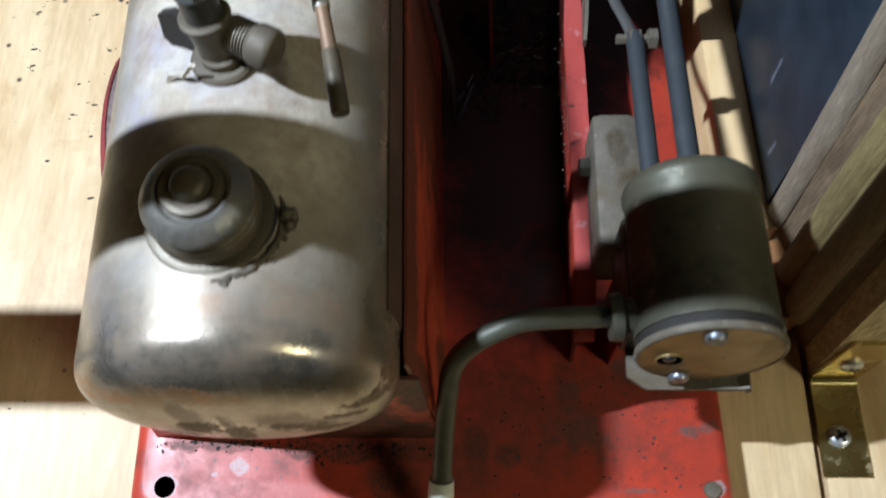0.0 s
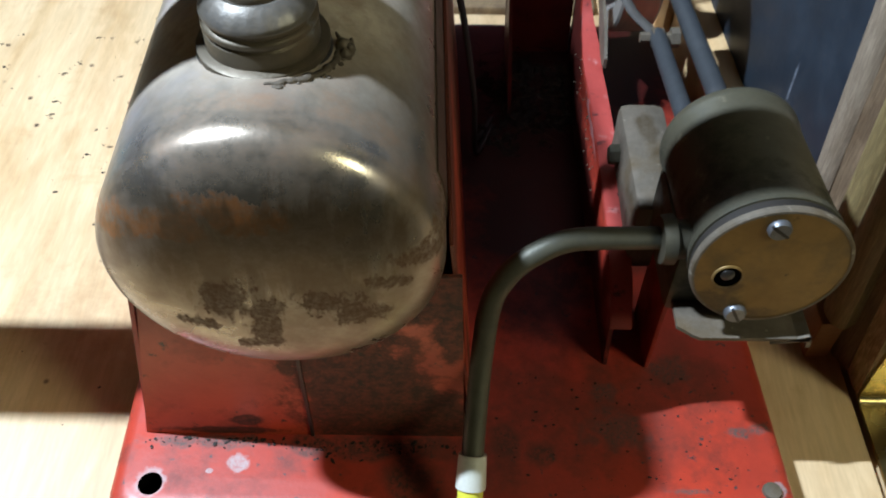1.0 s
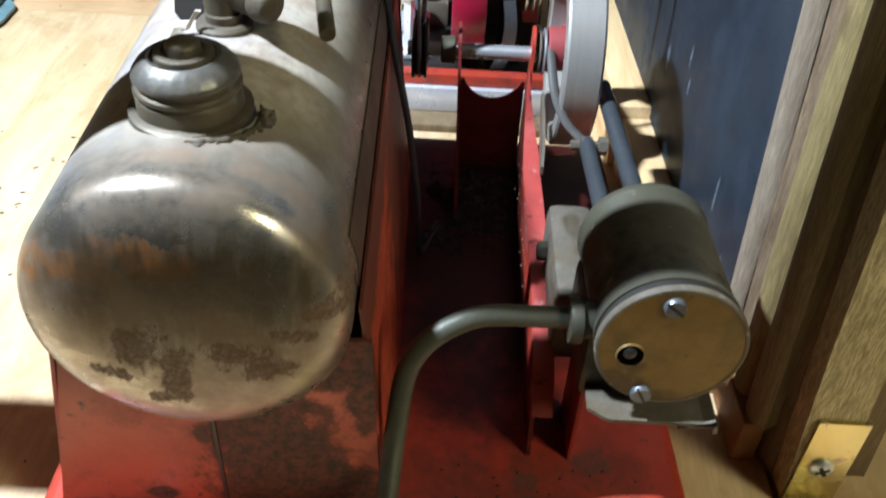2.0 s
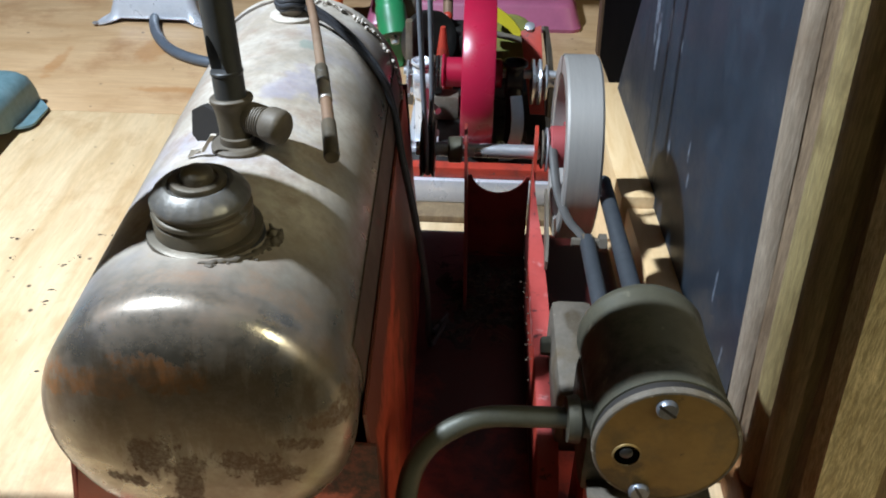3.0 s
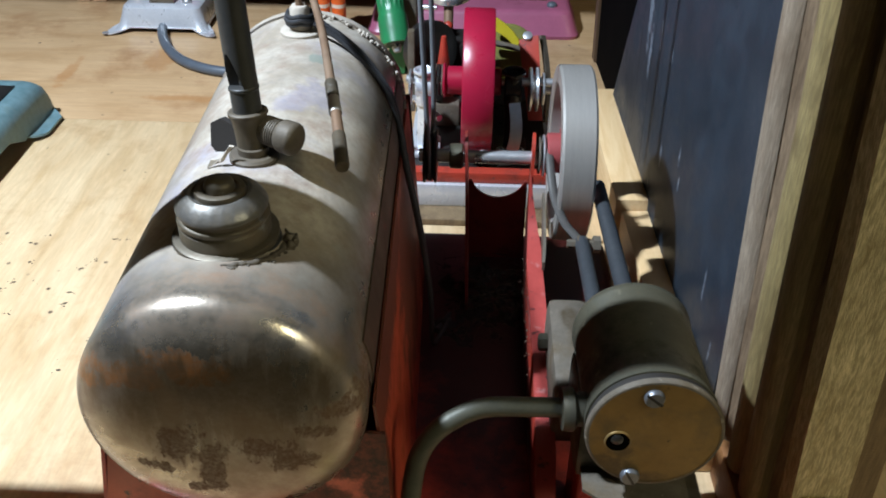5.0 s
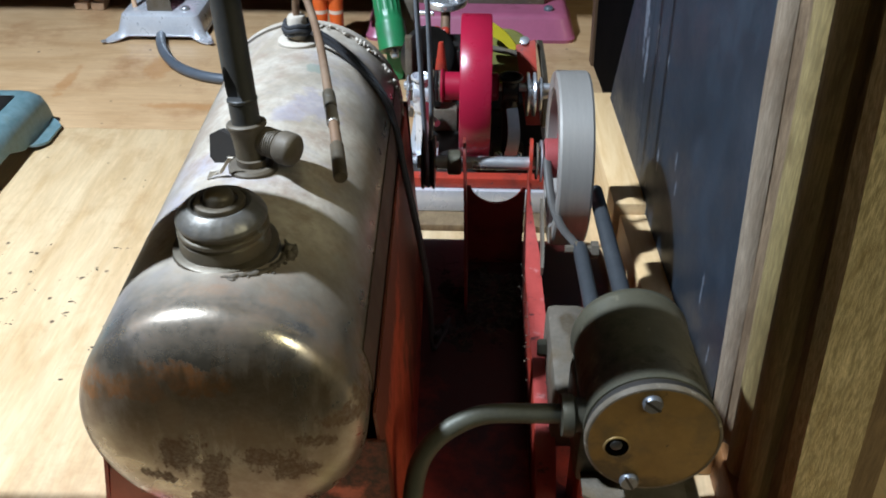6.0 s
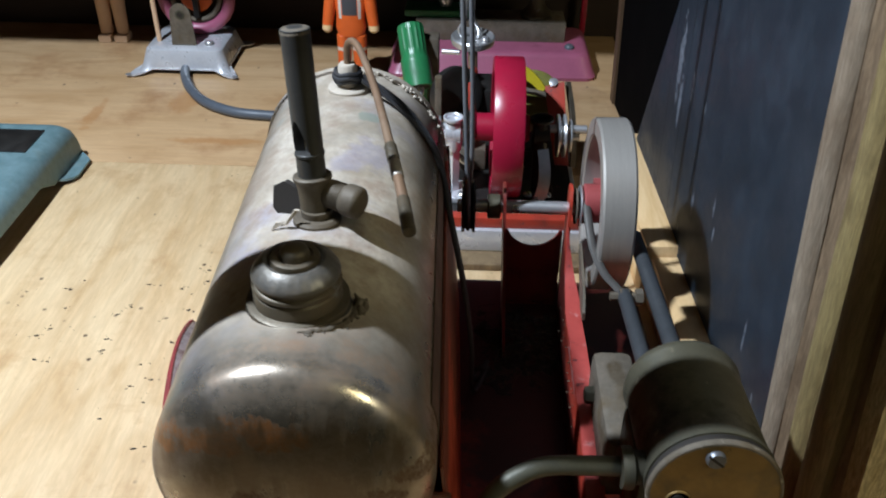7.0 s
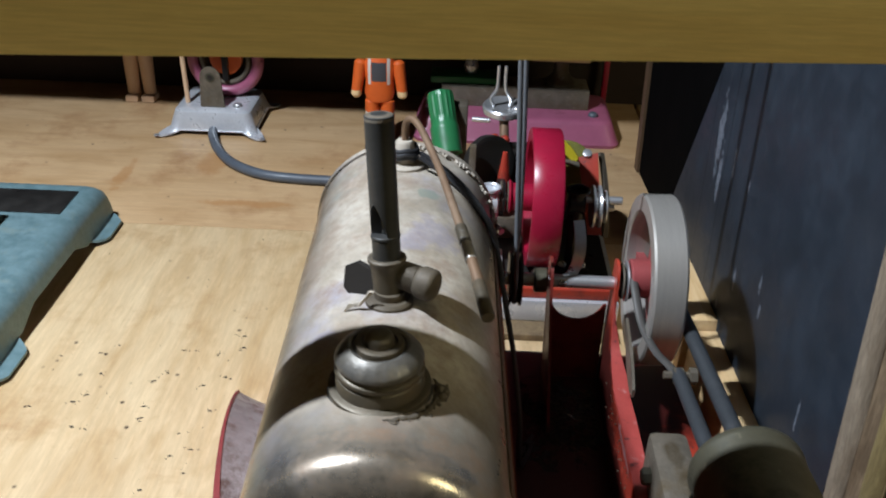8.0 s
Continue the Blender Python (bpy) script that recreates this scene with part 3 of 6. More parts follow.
# Separate back piece, coloured darker and pinker for the shade lying there.
tagged(part("shelf_board_back", box(B(), (-0.95, 0.4258, -0.018), (0.1245, 0.70, 0.0), 0.0006), PLYBACK), "pinkish stained plywood at the back, coloured darker for shade", "shelf board", kind="structure")
tagged(part("side_board", box(B(), (0.1275, -0.045, -0.018), (0.60, 0.70, 0.0), 0.001), PLY), "pale plywood board beside a dark gap", "shelf board", kind="structure")
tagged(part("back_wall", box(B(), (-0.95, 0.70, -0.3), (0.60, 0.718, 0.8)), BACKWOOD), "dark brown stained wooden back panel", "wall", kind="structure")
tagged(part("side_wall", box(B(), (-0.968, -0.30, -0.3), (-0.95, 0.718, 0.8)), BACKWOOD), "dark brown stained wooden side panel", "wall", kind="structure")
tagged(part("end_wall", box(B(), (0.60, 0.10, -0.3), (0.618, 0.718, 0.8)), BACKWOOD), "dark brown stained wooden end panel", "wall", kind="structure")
# Out of view; added so that its front edge shades the back.
tagged(part("shading_shelf", box(B(), (-0.95, 0.420, 0.30), (0.60, 0.70, 0.318), 0.001), BACKWOOD), "unseen dark wooden shelf added to shade the back", "shelf board", kind="structure")
for nm, lo, hi in (("room_floor", (-1.3, -1.8, -0.92), (1.3, 1.0, -0.90)), ("room_ceiling", (-1.3, -1.8, 1.6), (1.3, 1.0, 1.62)),
                   ("room_wall_left", (-1.32, -1.8, -0.9), (-1.3, 1.0, 1.6)), ("room_wall_right", (1.3, -1.8, -0.9), (1.32, 1.0, 1.6)),
                   ("room_wall_behind", (-1.3, -1.82, -0.9), (1.3, -1.8, 1.6)), ("room_wall_ahead", (-1.3, 1.0, -0.9), (1.3, 1.02, 1.6))):
    tagged(part(nm, box(B(), lo, hi), WALLPAINT), "plain dim painted room surface", "room", kind="structure")

LEAN = -0.06  # the cupboard's frame leans a little over the board


def leaning(bm, pts, z0, z1, lean=LEAN, rag=0.0):
    """An upright bar on a plan outline, leaning in x with height."""
    n = 10
    rings = []
    for k in range(n + 1):
        z = z0 + (z1 - z0) * k / n
        rings.append([bm.verts.new((x + lean * z + rag * (noise.noise((x * 90, y * 90, z * 25))), y + rag * noise.noise((y * 90, z * 25, x * 90)), z)) for x, y in pts])
    for a, b in zip(rings, rings[1:]):
        for i in range(len(pts)):
            j = (i + 1) % len(pts)
            bm.faces.new([a[i], a[j], b[j], b[i]])
    bm.faces.new(rings[0])
    bm.faces.new(rings[-1])
    return bm


beam = box(B(), (-0.95, 0.0773, 0.0), (0.60, 0.1027, 0.025), 0.0012)
bmesh.ops.transform(beam, matrix=Matrix.Translation((0, 0, 0.2475)) @ Matrix.Rotation(-0.03, 4, "Y"), verts=beam.verts)
tagged(part("front_rail", beam, BEAM), "yellowed planed pine rail across the shelf front", "rail", kind="structure")

post = thing("door_post", (0.12, 0.10, 0), "weathered moulded timber post beside the board", "post")
def bead_outline(cx, cy, rx, ry, a0, a1, n):
    return [(cx + rx * math.cos(radians(a0 + (a1 - a0) * k / n)), cy + ry * math.sin(radians(a0 + (a1 - a0) * k / n))) for k in range(n + 1)]


part("moulding", leaning(B(), [(0.1205, 0.142), (0.1122, 0.1365), (0.1122, 0.134), (0.1137, 0.1312), (0.1160, 0.1272), (0.1168, 0.1268), (0.1195, 0.122), (0.135, 0.122), (0.135, 0.142)], 0.0, 0.75, LEAN, 0.0010), POST, post)
# Paler wood along this edge paints the shelf lamp's light on it.
part("arris", leaning(B(), [(0.1150, 0.1385), (0.1126, 0.1378), (0.1113, 0.1364), (0.1109, 0.1345), (0.1112, 0.1325), (0.1122, 0.1306), (0.1137, 0.1290), (0.1152, 0.1284), (0.1150, 0.1330)], 0.030, 0.75, LEAN, 0.0009), ARRIS, post, "rounded edge coloured pale for the lamplight on it")
part("ridge", leaning(B(), [(0.1290, 0.1200), (0.1200, 0.1210)] + bead_outline(0.1195, 0.1140, 0.0056, 0.0062, 120, 248, 8) + bead_outline(0.1200, 0.1006, 0.0056, 0.0072, 128, 262, 9) + [(0.126, 0.097)], 0.022, 0.75, LEAN, 0.0008), OLIVE, post, "olive brown pair of rounded beads")
part("inner_board", leaning(B(), [(0.121, 0.118), (0.123, 0.098), (0.1262, 0.092), (0.16, 0.092), (0.16, 0.118)], 0.0, 0.75, LEAN, 0.0012), DARKPOST, post)
part("front_board", leaning(B(), [(0.1265, 0.0915), (0.1265, 0.0806), (0.145, 0.0806), (0.145, 0.0915)], 0.0, 0.75, -0.078, 0.0008), POSTPALE, post, "pale rough sawn front edge")
part("foot_block", box(B(), (0.112, 0.0965, 0.0), (0.1205, 0.128, 0.021), 0.0012), BROWNWOOD, post, "orange brown block with torn grain")

panel = B()
def panel_point(u, v):
    z = 0.60 * v
    y = 0.1385 + (0.2935 - 0.53 * min(z, 0.50)) * u
    return Vector((0.1085 - 0.033 * (y - 0.28) - 0.022 * (z - 0.04), y, z))


grid_sheet(panel, panel_point, 6, 8, 0.004)
tagged(part("side_panel", panel, SLATE), "blue black painted panel with white scuffs", "panel", kind="structure")


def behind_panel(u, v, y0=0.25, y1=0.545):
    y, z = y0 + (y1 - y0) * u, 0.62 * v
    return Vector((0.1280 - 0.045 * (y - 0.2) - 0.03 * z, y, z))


# This sheet stands in for the unlit space past the panel's end.
tagged(part("dark_gap_sheet", grid_sheet(B(), behind_panel, 4, 4, 0.006), UNLITBLACK), "black sheet standing in for the unlit space behind the panel", "panel", kind="structure")
tagged(part("panel_edge_trim", grid_sheet(B(), lambda u, v: behind_panel(u, v, 0.5455, 0.556), 2, 4, 0.008), EDGEWOOD), "brown wooden edge strip at the end of the panel", "trim", kind="structure")

lay = Matrix.Translation((0.1028, 0.170, 0)) @ Matrix.Rotation(0.033, 4, "Z")
tagged(part("batten", box(B(), (-0.012, 0.1135, 0.0), (0.009, 0.2515, 0.036), 0.0012, lay), BATTEN), "pale pine batten along the dark panel", "batten", kind="structure")
tagged(part("batten", box(B(), (-0.0085, -0.042, 0.0), (0.009, 0.1128, 0.0300), 0.0016, lay), BATTEN), "shorter and lower pine batten butted to the first", "batten", kind="structure")

# the corner brace
brace = thing("corner_brace", (0.1335, 0.079, 0), "yellow passivated steel corner brace on the post foot", "brace")
bb = B()
prof = [(0.0, 0.0445), (0.0, 0.0046)] + arc(-0.003, 0.0046, 0.003, 0, -90, 4)[1:] + [(-0.036, 0.0016)]
lo = [(0.0016 + 0.0, 0.0445), (0.0016, 0.0046)] + arc(-0.003, 0.0046, 0.0046, 0, -90, 4)[1:] + [(-0.036, 0.0)]
outline = prof + lo[::-1]
f0 = [bb.verts.new((0.1262, 0.079 + a, z)) for a, z in outline]
f1 = [bb.verts.new((0.1432, 0.079 + a, z)) for a, z in outline]
for k in range(len(outline)):
    j = (k + 1) % len(outline)
    bb.faces.new([f0[k], f0[j], f1[j], f1[k]])
n = len(prof)
for fr in (f0, f1):
    for k in range(n - 1):
        bb.faces.new([fr[k], fr[k + 1], fr[-(k + 2)], fr[-(k + 1)]])
part("strap", bb, ZINC, brace)


def cross_screw(parent, place, normal, r, material, label):
    """A pan head screw with a cross cut into it."""
    h = r * 0.55
    s = part("screw", lathe(B(), [(r, 0), (r * 0.96, h * 0.45), (r * 0.72, h * 0.85), (r * 0.3, h), (0, h)], along(place, Vector(place) + Vector(normal))), material, parent, label)
    w = r * 0.17
    c = B()
    for a in (0, math.pi / 2):
        box(c, (-w, -r * 0.58, h * 0.72), (w, r * 0.58, h * 1.03), 0, along(place, Vector(place) + Vector(normal)) @ Matrix.Rotation(a + 0.5, 4, "Z"))
    part("cross_slot", c, BLACK, s)
    return s


cross_screw(brace, (0.1335, 0.079, 0.0222), (0, -1, 0), 0.0042, CHROME, "bright cross head screw")
cross_screw(brace, (0.1335, 0.0575, 0.0016), (0, 0, 1), 0.0042, CHROME, "bright cross head screw")

# ---- the steam engine ----
ZB = 0.0177
engine = thing("toy_steam_engine", (-0.02, 0.14, 0), "old red toy steam engine with horizontal boiler and dusty fittings", "steam engine")


def base_outline(i, z):
    lo_x, hi_x, lo_y, hi_y, r = -0.1195 + i, 0.0885 - i, 0.0265 + i, 0.275 - i, 0.008
    q = arc(hi_x - r, lo_y + r, r, -90, 0, 5) + arc(hi_x - r - 0.008, hi_y - r, r, 0, 90, 5) + arc(lo_x + r - 0.004, hi_y - r, r, 90, 180, 5) + arc(lo_x + r, lo_y + r, r, 180, 270, 5)
    return [(x, y, z) for x, y in q]


bp = B()
rings = [[bp.verts.new(c) for c in base_outline(i, z)] for i, z in ((-0.0035, 0.0), (-0.003, 0.006), (-0.0005, ZB - 0.0030), (0.0012, ZB - 0.0008), (0.004, ZB))]
for a, b in zip(rings, rings[1:]):
    for k in range(len(a)):
        j = (k + 1) % len(a)
        bp.faces.new([a[k], a[j], b[j], b[k]])
hole = [bp.verts.new((-0.1075 + 0.0037 * math.cos(2 * math.pi * k / 24), 0.036 + 0.0037 * math.sin(2 * math.pi * k / 24), ZB)) for k in range(24)]
hole_edges = [bp.edges.new((hole[k], hole[(k + 1) % 24])) for k in range(24)]
top_edges = [bp.edges.get((rings[-1][k], rings[-1][(k + 1) % len(rings[-1])])) for k in range(len(rings[-1]))]
bmesh.ops.triangle_fill(bp, use_beauty=True, edges=hole_edges + top_edges)
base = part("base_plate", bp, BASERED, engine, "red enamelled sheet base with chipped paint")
part("mounting_hole", lathe(B(), [(0.0037, 0.0), (0.0037, -0.012), (0.0, -0.012)], pose(-0.1075, 0.036, ZB), 24, False), HOLE, base, "deep mounting hole")
part("mounting_screw", lathe(B(), [(0.0030, 0), (0.0027, 0.001), (0, 0.0014)], pose(0.0815, 0.036, ZB), 20), CASTGREY, base)


# firebox under the boiler
BX, BZ, BR, BK = -0.0575, 0.1113, 0.0402, -0.0256


def bx(y):
    return BX + BK * y


fire = B()
front = [(-0.1125, ZB), (-0.012, ZB), (-0.0145, 0.098), (-0.020, 0.098)] + arc(BX - 0.0012, BZ, BR + 0.0005, -18, -162, 18) + [(-0.0968, 0.092), (-0.098, 0.0885)]
plate(fire, front, pose(0, 0.0545, 0, 90, 0, 0), 0.0012)
firebox = part("firebox_front", fire, FIREFRONT, engine, "red sheet metal firebox front, rubbed and sooty")
part("seam", box(B(), (-0.0602, 0.0526, ZB), (-0.0592, 0.0534, 0.070), 0), BLACK, firebox)


def cheek(u, v):
    """The dark brown strip that lies against the boiler's flank."""
    y = 0.0640 + 0.185 * u
    a = radians(-10 + 29 * v)
    return Vector((bx(y) + (BR + 0.0005) * math.cos(a), y, BZ + (BR + 0.0005) * math.sin(a)))


def right_side(u, v):
    y = 0.0545 + 0.195 * u
    return Vector((-0.0100 + bx(y) - bx(0.0545) - 0.0078 * v, y, ZB + (0.1086 - ZB) * v))


soot = B()
rs = random.Random(31)
for k in range(170):
    x = -0.112 + 0.098 * rs.random()
    y = 0.0518 - abs(rs.gauss(0, 0.0016))
    if -0.066 < x:
        y -= abs(rs.gauss(0, 0.0020))
    r = 0.00015 + 0.0006 * rs.random() ** 2
    bmesh.ops.create_icosphere(soot, subdivisions=1, radius=r, matrix=Matrix.Translation((x, y, ZB + r * 0.3)) @ Matrix.Rotation(rs.uniform(0, 3), 4, "Z") @ Matrix.Diagonal((rs.uniform(0.8, 2.0), rs.uniform(0.6, 1.1), 0.6, 1)))
for k in range(120):
    x, y = rs.uniform(-0.005, 0.080), rs.uniform(0.034, 0.078)
    r = 0.00012 + 0.0004 * rs.random() ** 2
    bmesh.ops.create_icosphere(soot, subdivisions=1, radius=r, matrix=Matrix.Translation((x, y, ZB + r * 0.3)) @ Matrix.Diagonal((rs.uniform(0.8, 1.8), 0.9, 0.5, 1)))
tagged(part("soot_crumbs", soot, FLUFF), "black soot crumbs along the foot of the firebox", "soot", kind="stuff")
part("boiler_strap", grid_sheet(B(), cheek, 6, 8, 0.0007), CHEEK, engine, "dark brown strip along the boiler flank")
part("firebox_side", grid_sheet(B(), right_side, 6, 6, 0.0009), SIDERED, engine)
part("firebox_side", grid_sheet(B(), lambda u, v: Vector((-0.1125 + bx(0.0545 + 0.195 * u) - bx(0.0545) + 0.0140 * v, 0.0545 + 0.195 * u, ZB + (0.1005 - ZB) * v)), 6, 4, 0.0012), RED, engine)
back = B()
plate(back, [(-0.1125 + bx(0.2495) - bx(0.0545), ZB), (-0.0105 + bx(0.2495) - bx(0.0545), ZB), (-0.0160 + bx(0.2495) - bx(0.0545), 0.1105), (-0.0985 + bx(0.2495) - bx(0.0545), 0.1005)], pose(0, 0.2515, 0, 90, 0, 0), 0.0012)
part("firebox_back", back, OILYSHADE, engine)


def flap_edge(u):
    return Vector((-0.1295 - 0.0080 * u ** 0.8, 0.1205 + 0.0750 * u, 0.0445 + 0.0115 * math.sin(math.pi * u) ** 0.8))


def flap(u, v):
    e = flap_edge(u)
    return e + Vector((0.034 * v, 0.004 * v * (1 - 2 * u), -0.0075 * math.sin(math.pi * min(1.0, 0.62 * v)) + 0.001 * (1 - v) ** 6))


fl_sheet = part("side_flap", grid_sheet(B(), flap, 14, 12, 0.0008), FLAPMETAL, engine, "curled bare tin flap with a red edge")
part("red_edge", grid_sheet(B(), lambda u, v: flap(u, v * (0.025 + 0.06 * (1 - u) ** 3)) + Vector((0, 0, 0.0006)), 14, 3, 0.0003), FADEDRED, fl_sheet, "chipped red painted edge")

# boiler
axis = Matrix.Translation((BX, 0, BZ)) @ Vector((BK, 1, 0)).to_track_quat("Z", "Y").to_matrix().to_4x4()
dome = [BR * k / 24 for k in range(22)] + [BR * math.sin(radians(a)) for a in (66, 71, 76, 80, 84, 87, 90)]
prof = [(r, 0.0385 + 0.0140 * (1 - (1 - (r / BR) ** 3.0) ** (1 / 3.0))) for r in dome] + [(0.0402, 0.235), (0.0402, 0.2395), (0.0412, 0.2398), (0.0414, 0.2432), (0.0405, 0.2445), (0.039, 0.2452), (0.025, 0.249), (0.0, 0.2505)]
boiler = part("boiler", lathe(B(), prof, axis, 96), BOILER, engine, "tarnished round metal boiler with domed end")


VY = 0.0776
vx = bx(VY)
def knurled(bm, profile, m, seg, teeth, deep, lo, hi):
    """A turned profile whose rings between two heights are cut into shallow flutes."""
    g = B()
    lathe(g, profile, None, seg)
    for v in g.verts:
        if lo < v.co.z < hi:
            k = 1 - deep * (0.5 + 0.5 * math.cos(teeth * math.atan2(v.co.y, v.co.x)))
            v.co.x *= k
            v.co.y *= k
    me = bpy.data.meshes.new("turned")
    g.to_mesh(me)
    g.free()
    bm.from_mesh(me)
    bpy.data.meshes.remove(me)
    bmesh.ops.transform(bm, matrix=m, verts=bm.verts)
    return bm


seat_z = pose(vx, VY, BZ + BR - 0.0018)
valve = part("safety_valve", lathe(B(), [(0.0134, -0.0060), (0.0144, -0.0002), (0.0147, 0.0001), (0.0147, 0.0003), (0.0147, 0.0015), (0.0147, 0.0017), (0.0144, 0.0019), (0.0131, 0.0021), (0.0127, 0.0022), (0.0126, 0.0025), (0.0126, 0.0059), (0.0125, 0.0061), (0.0121, 0.0063), (0.0120, 0.0065), (0.0120, 0.0069), (0.0122, 0.0071), (0.0126, 0.0072), (0.0127, 0.0074), (0.0127, 0.0082), (0.0126, 0.0084), (0.0121, 0.0087), (0.0118, 0.0089), (0.0118, 0.0102)], seat_z, 80), DARKBRASS, boiler, "tiered oxidised brass safety valve")
part("valve_dome", knurled(B(), [(0.0108, 0.0100), (0.0120, 0.0101), (0.0125, 0.0104), (0.0126, 0.0110), (0.0123, 0.0118), (0.0117, 0.0127), (0.0108, 0.0137), (0.0097, 0.0146), (0.0086, 0.0152), (0.0078, 0.0150), (0.0076, 0.0144), (0.0060, 0.0143)], seat_z, 144, 22, 0.010, 0.0112, 0.0140), VALVEDOME, valve, "fluted grey dome of the valve")
part("valve_button", lathe(B(), [(0.0070, 0.0140), (0.0071, 0.0152), (0.0068, 0.0159), (0.0060, 0.0162), (0.0051, 0.0161), (0.0049, 0.0156), (0.0042, 0.0156), (0.0041, 0.0172), (0.0037, 0.0181), (0.0026, 0.0188), (0.0012, 0.0191), (0.0, 0.0192)], seat_z, 64), DARKBRASS, valve)
part("gasket", lathe(B(), [(0.0134, -0.0060), (0.0148, -0.0058), (0.0151, -0.0050), (0.0151, -0.0012), (0.0147, -0.0003), (0.0134, -0.0001)], seat_z, 64), BLACKRUBBER, boiler, "black rubber gasket")
lump = B()
rl = random.Random(9)


def over_boiler(px, py):
    return BZ + math.sqrt(max(0.0, BR ** 2 - (px - bx(py)) ** 2))


bead = []
for k in range(27):
    a = radians(-82 + 4.0 * k)
    rr = 0.0164 + 0.0007 * noise.noise((k * 0.6, 2.0, 0.0))
    px, py = vx + rr * math.cos(a), VY + rr * math.sin(a)
    bead.append((px, py, over_boiler(px, py) + 0.0001))
tube(lump, bead, lambda u: 0.0002 + 0.0010 * math.sin(math.pi * u) ** 0.5 * (0.75 + 0.5 * noise.noise((u * 17, 0.3, 0.7))), 10, 4, 0.7)
for k in range(16):
    a = radians(rl.uniform(-84, 14))
    rr = 0.0170 + rl.uniform(0, 0.0012)
    px, py = vx + rr * math.cos(a), VY + rr * math.sin(a)
    bmesh.ops.create_icosphere(lump, subdivisions=2, radius=rl.uniform(0.0003, 0.0008), matrix=Matrix.Translation((px, py, over_boiler(px, py))) @ Matrix.Diagonal((1.3, 1, 0.5, 1)))
for dx, dy, dz, r in ((0.0172, 0.0012, 0.0006, 0.0020), (0.0186, 0.0006, 0.0010, 0.0015), (0.0178, -0.0012, 0.0002, 0.0017), (0.0188, 0.0022, 0.0016, 0.0010)):
    px, py = vx + dx, VY + dy
    g = bmesh.ops.create_icosphere(lump, subdivisions=3, radius=r, matrix=Matrix.Translation((px, py, over_boiler(px, py) + dz)) @ Matrix.Diagonal((0.9, 0.8, 1.1, 1)))
    for v in g["verts"]:
        v.co += 0.0004 * noise.noise_vector(v.co * 900)
part("sealant", lump, DUSTBRASS, boiler, "squeezed out dusty sealant round the valve foot")
# whistle
WY = 0.1192
wx = bx(WY)
whistle = part("whistle", lathe(B(), [(0.0078, -0.002), (0.0078, 0.0008), (0.0070, 0.0016), (0.0050, 0.0018), (0.0050, 0.004)], pose(wx, WY, BZ + BR), 32), DUSTBRASS, boiler, "dark whistle with a round knob and upright pipe")
WB, WT = Vector((wx - 0.0002, 0.1203, 0.1532)), Vector((-0.0642, 0.1262, 0.2125))
part("valve_body", lathe(B(), [(0.0046, 0.0), (0.0052, 0.0006), (0.0050, 0.0030), (0.0052, 0.0080), (0.0057, 0.0112), (0.0060, 0.0118)], along(WB, WT), 16), DARKBRASS, whistle, "flared dark valve body")
part("body_lip", lathe(B(), [(0.0050, 0.0116), (0.0060, 0.0117), (0.0063, 0.0122), (0.0062, 0.0130), (0.0056, 0.0134), (0.0046, 0.0133)], along(WB, WT), 40), DUSTBRASS, whistle, "dusty lip of the body")
wp = B()
vm = along(WB, WT).to_3x3().inverted() @ Vector((-0.62, -0.78, 0.0))
mouth = math.atan2(vm.y, vm.x)
seg, nz, wl = 160, 240, (WT - WB).length - 0.013
rows = []
for k in range(nz + 1):
    z = 0.013 + wl * k / nz
    ring = []
    for j in range(seg):
        a = 2 * math.pi * j / seg
        r = 0.0045 if k < nz else 0.0040
        d = math.atan2(math.sin(a - mouth), math.cos(a - mouth))
        zz = (z - 0.0200) / 0.0120
        if 0 < zz < 1:
            r *= 1 - 0.72 * max(0.0, min(1.0, (1.0 * (1 - zz) ** 0.6 - abs(d)) / 0.06))
        ring.append(wp.verts.new((r * math.cos(a), r * math.sin(a), z)))
    rows.append(ring)
for a, b in zip(rows, rows[1:]):
    for j in range(seg):
        i = (j + 1) % seg
        wp.faces.new([a[j], a[i], b[i], b[j]])
cap = wp.verts.new((0, 0, 0.013 + wl + 0.0008))
for j in range(seg):
    wp.faces.new([rows[-1][j], rows[-1][(j + 1) % seg], cap])
bmesh.ops.transform(wp, matrix=along(WB, WT), verts=wp.verts)
part("pipe", wp, PIPEBLACK, whistle, "dark steel whistle pipe with a cut mouth")
part("collar", lathe(B(), [(0.0045, 0.0), (0.00475, 0.0003), (0.00475, 0.0010), (0.0045, 0.0013)], along(WB + (WT - WB) * 0.335, WT), 32), PIPEBLACK, whistle)
kb = B()
kn = along((wx + 0.0005, 0.1225, 0.1605), (wx + 0.0235, 0.1115, 0.1588))
thread = []
for k in range(7):
    thread += [(0.00435, 0.0040 + 0.0008 * k), (0.00470, 0.0042 + 0.0008 * k), (0.00470, 0.0045 + 0.0008 * k), (0.00435, 0.0047 + 0.0008 * k)]
lathe(kb, [(0.0034, 0.0), (0.0042, 0.0030)] + thread + [(0.0047, 0.0100), (0.0051, 0.0106), (0.0053, 0.0114), (0.0053, 0.0146), (0.0050, 0.0155), (0.0042, 0.0162), (0.0024, 0.0168), (0.0, 0.0169)], kn, 40)
part("knob", kb, DUSTBRASS, whistle, "threaded oxidised brass knob")
wg = B()
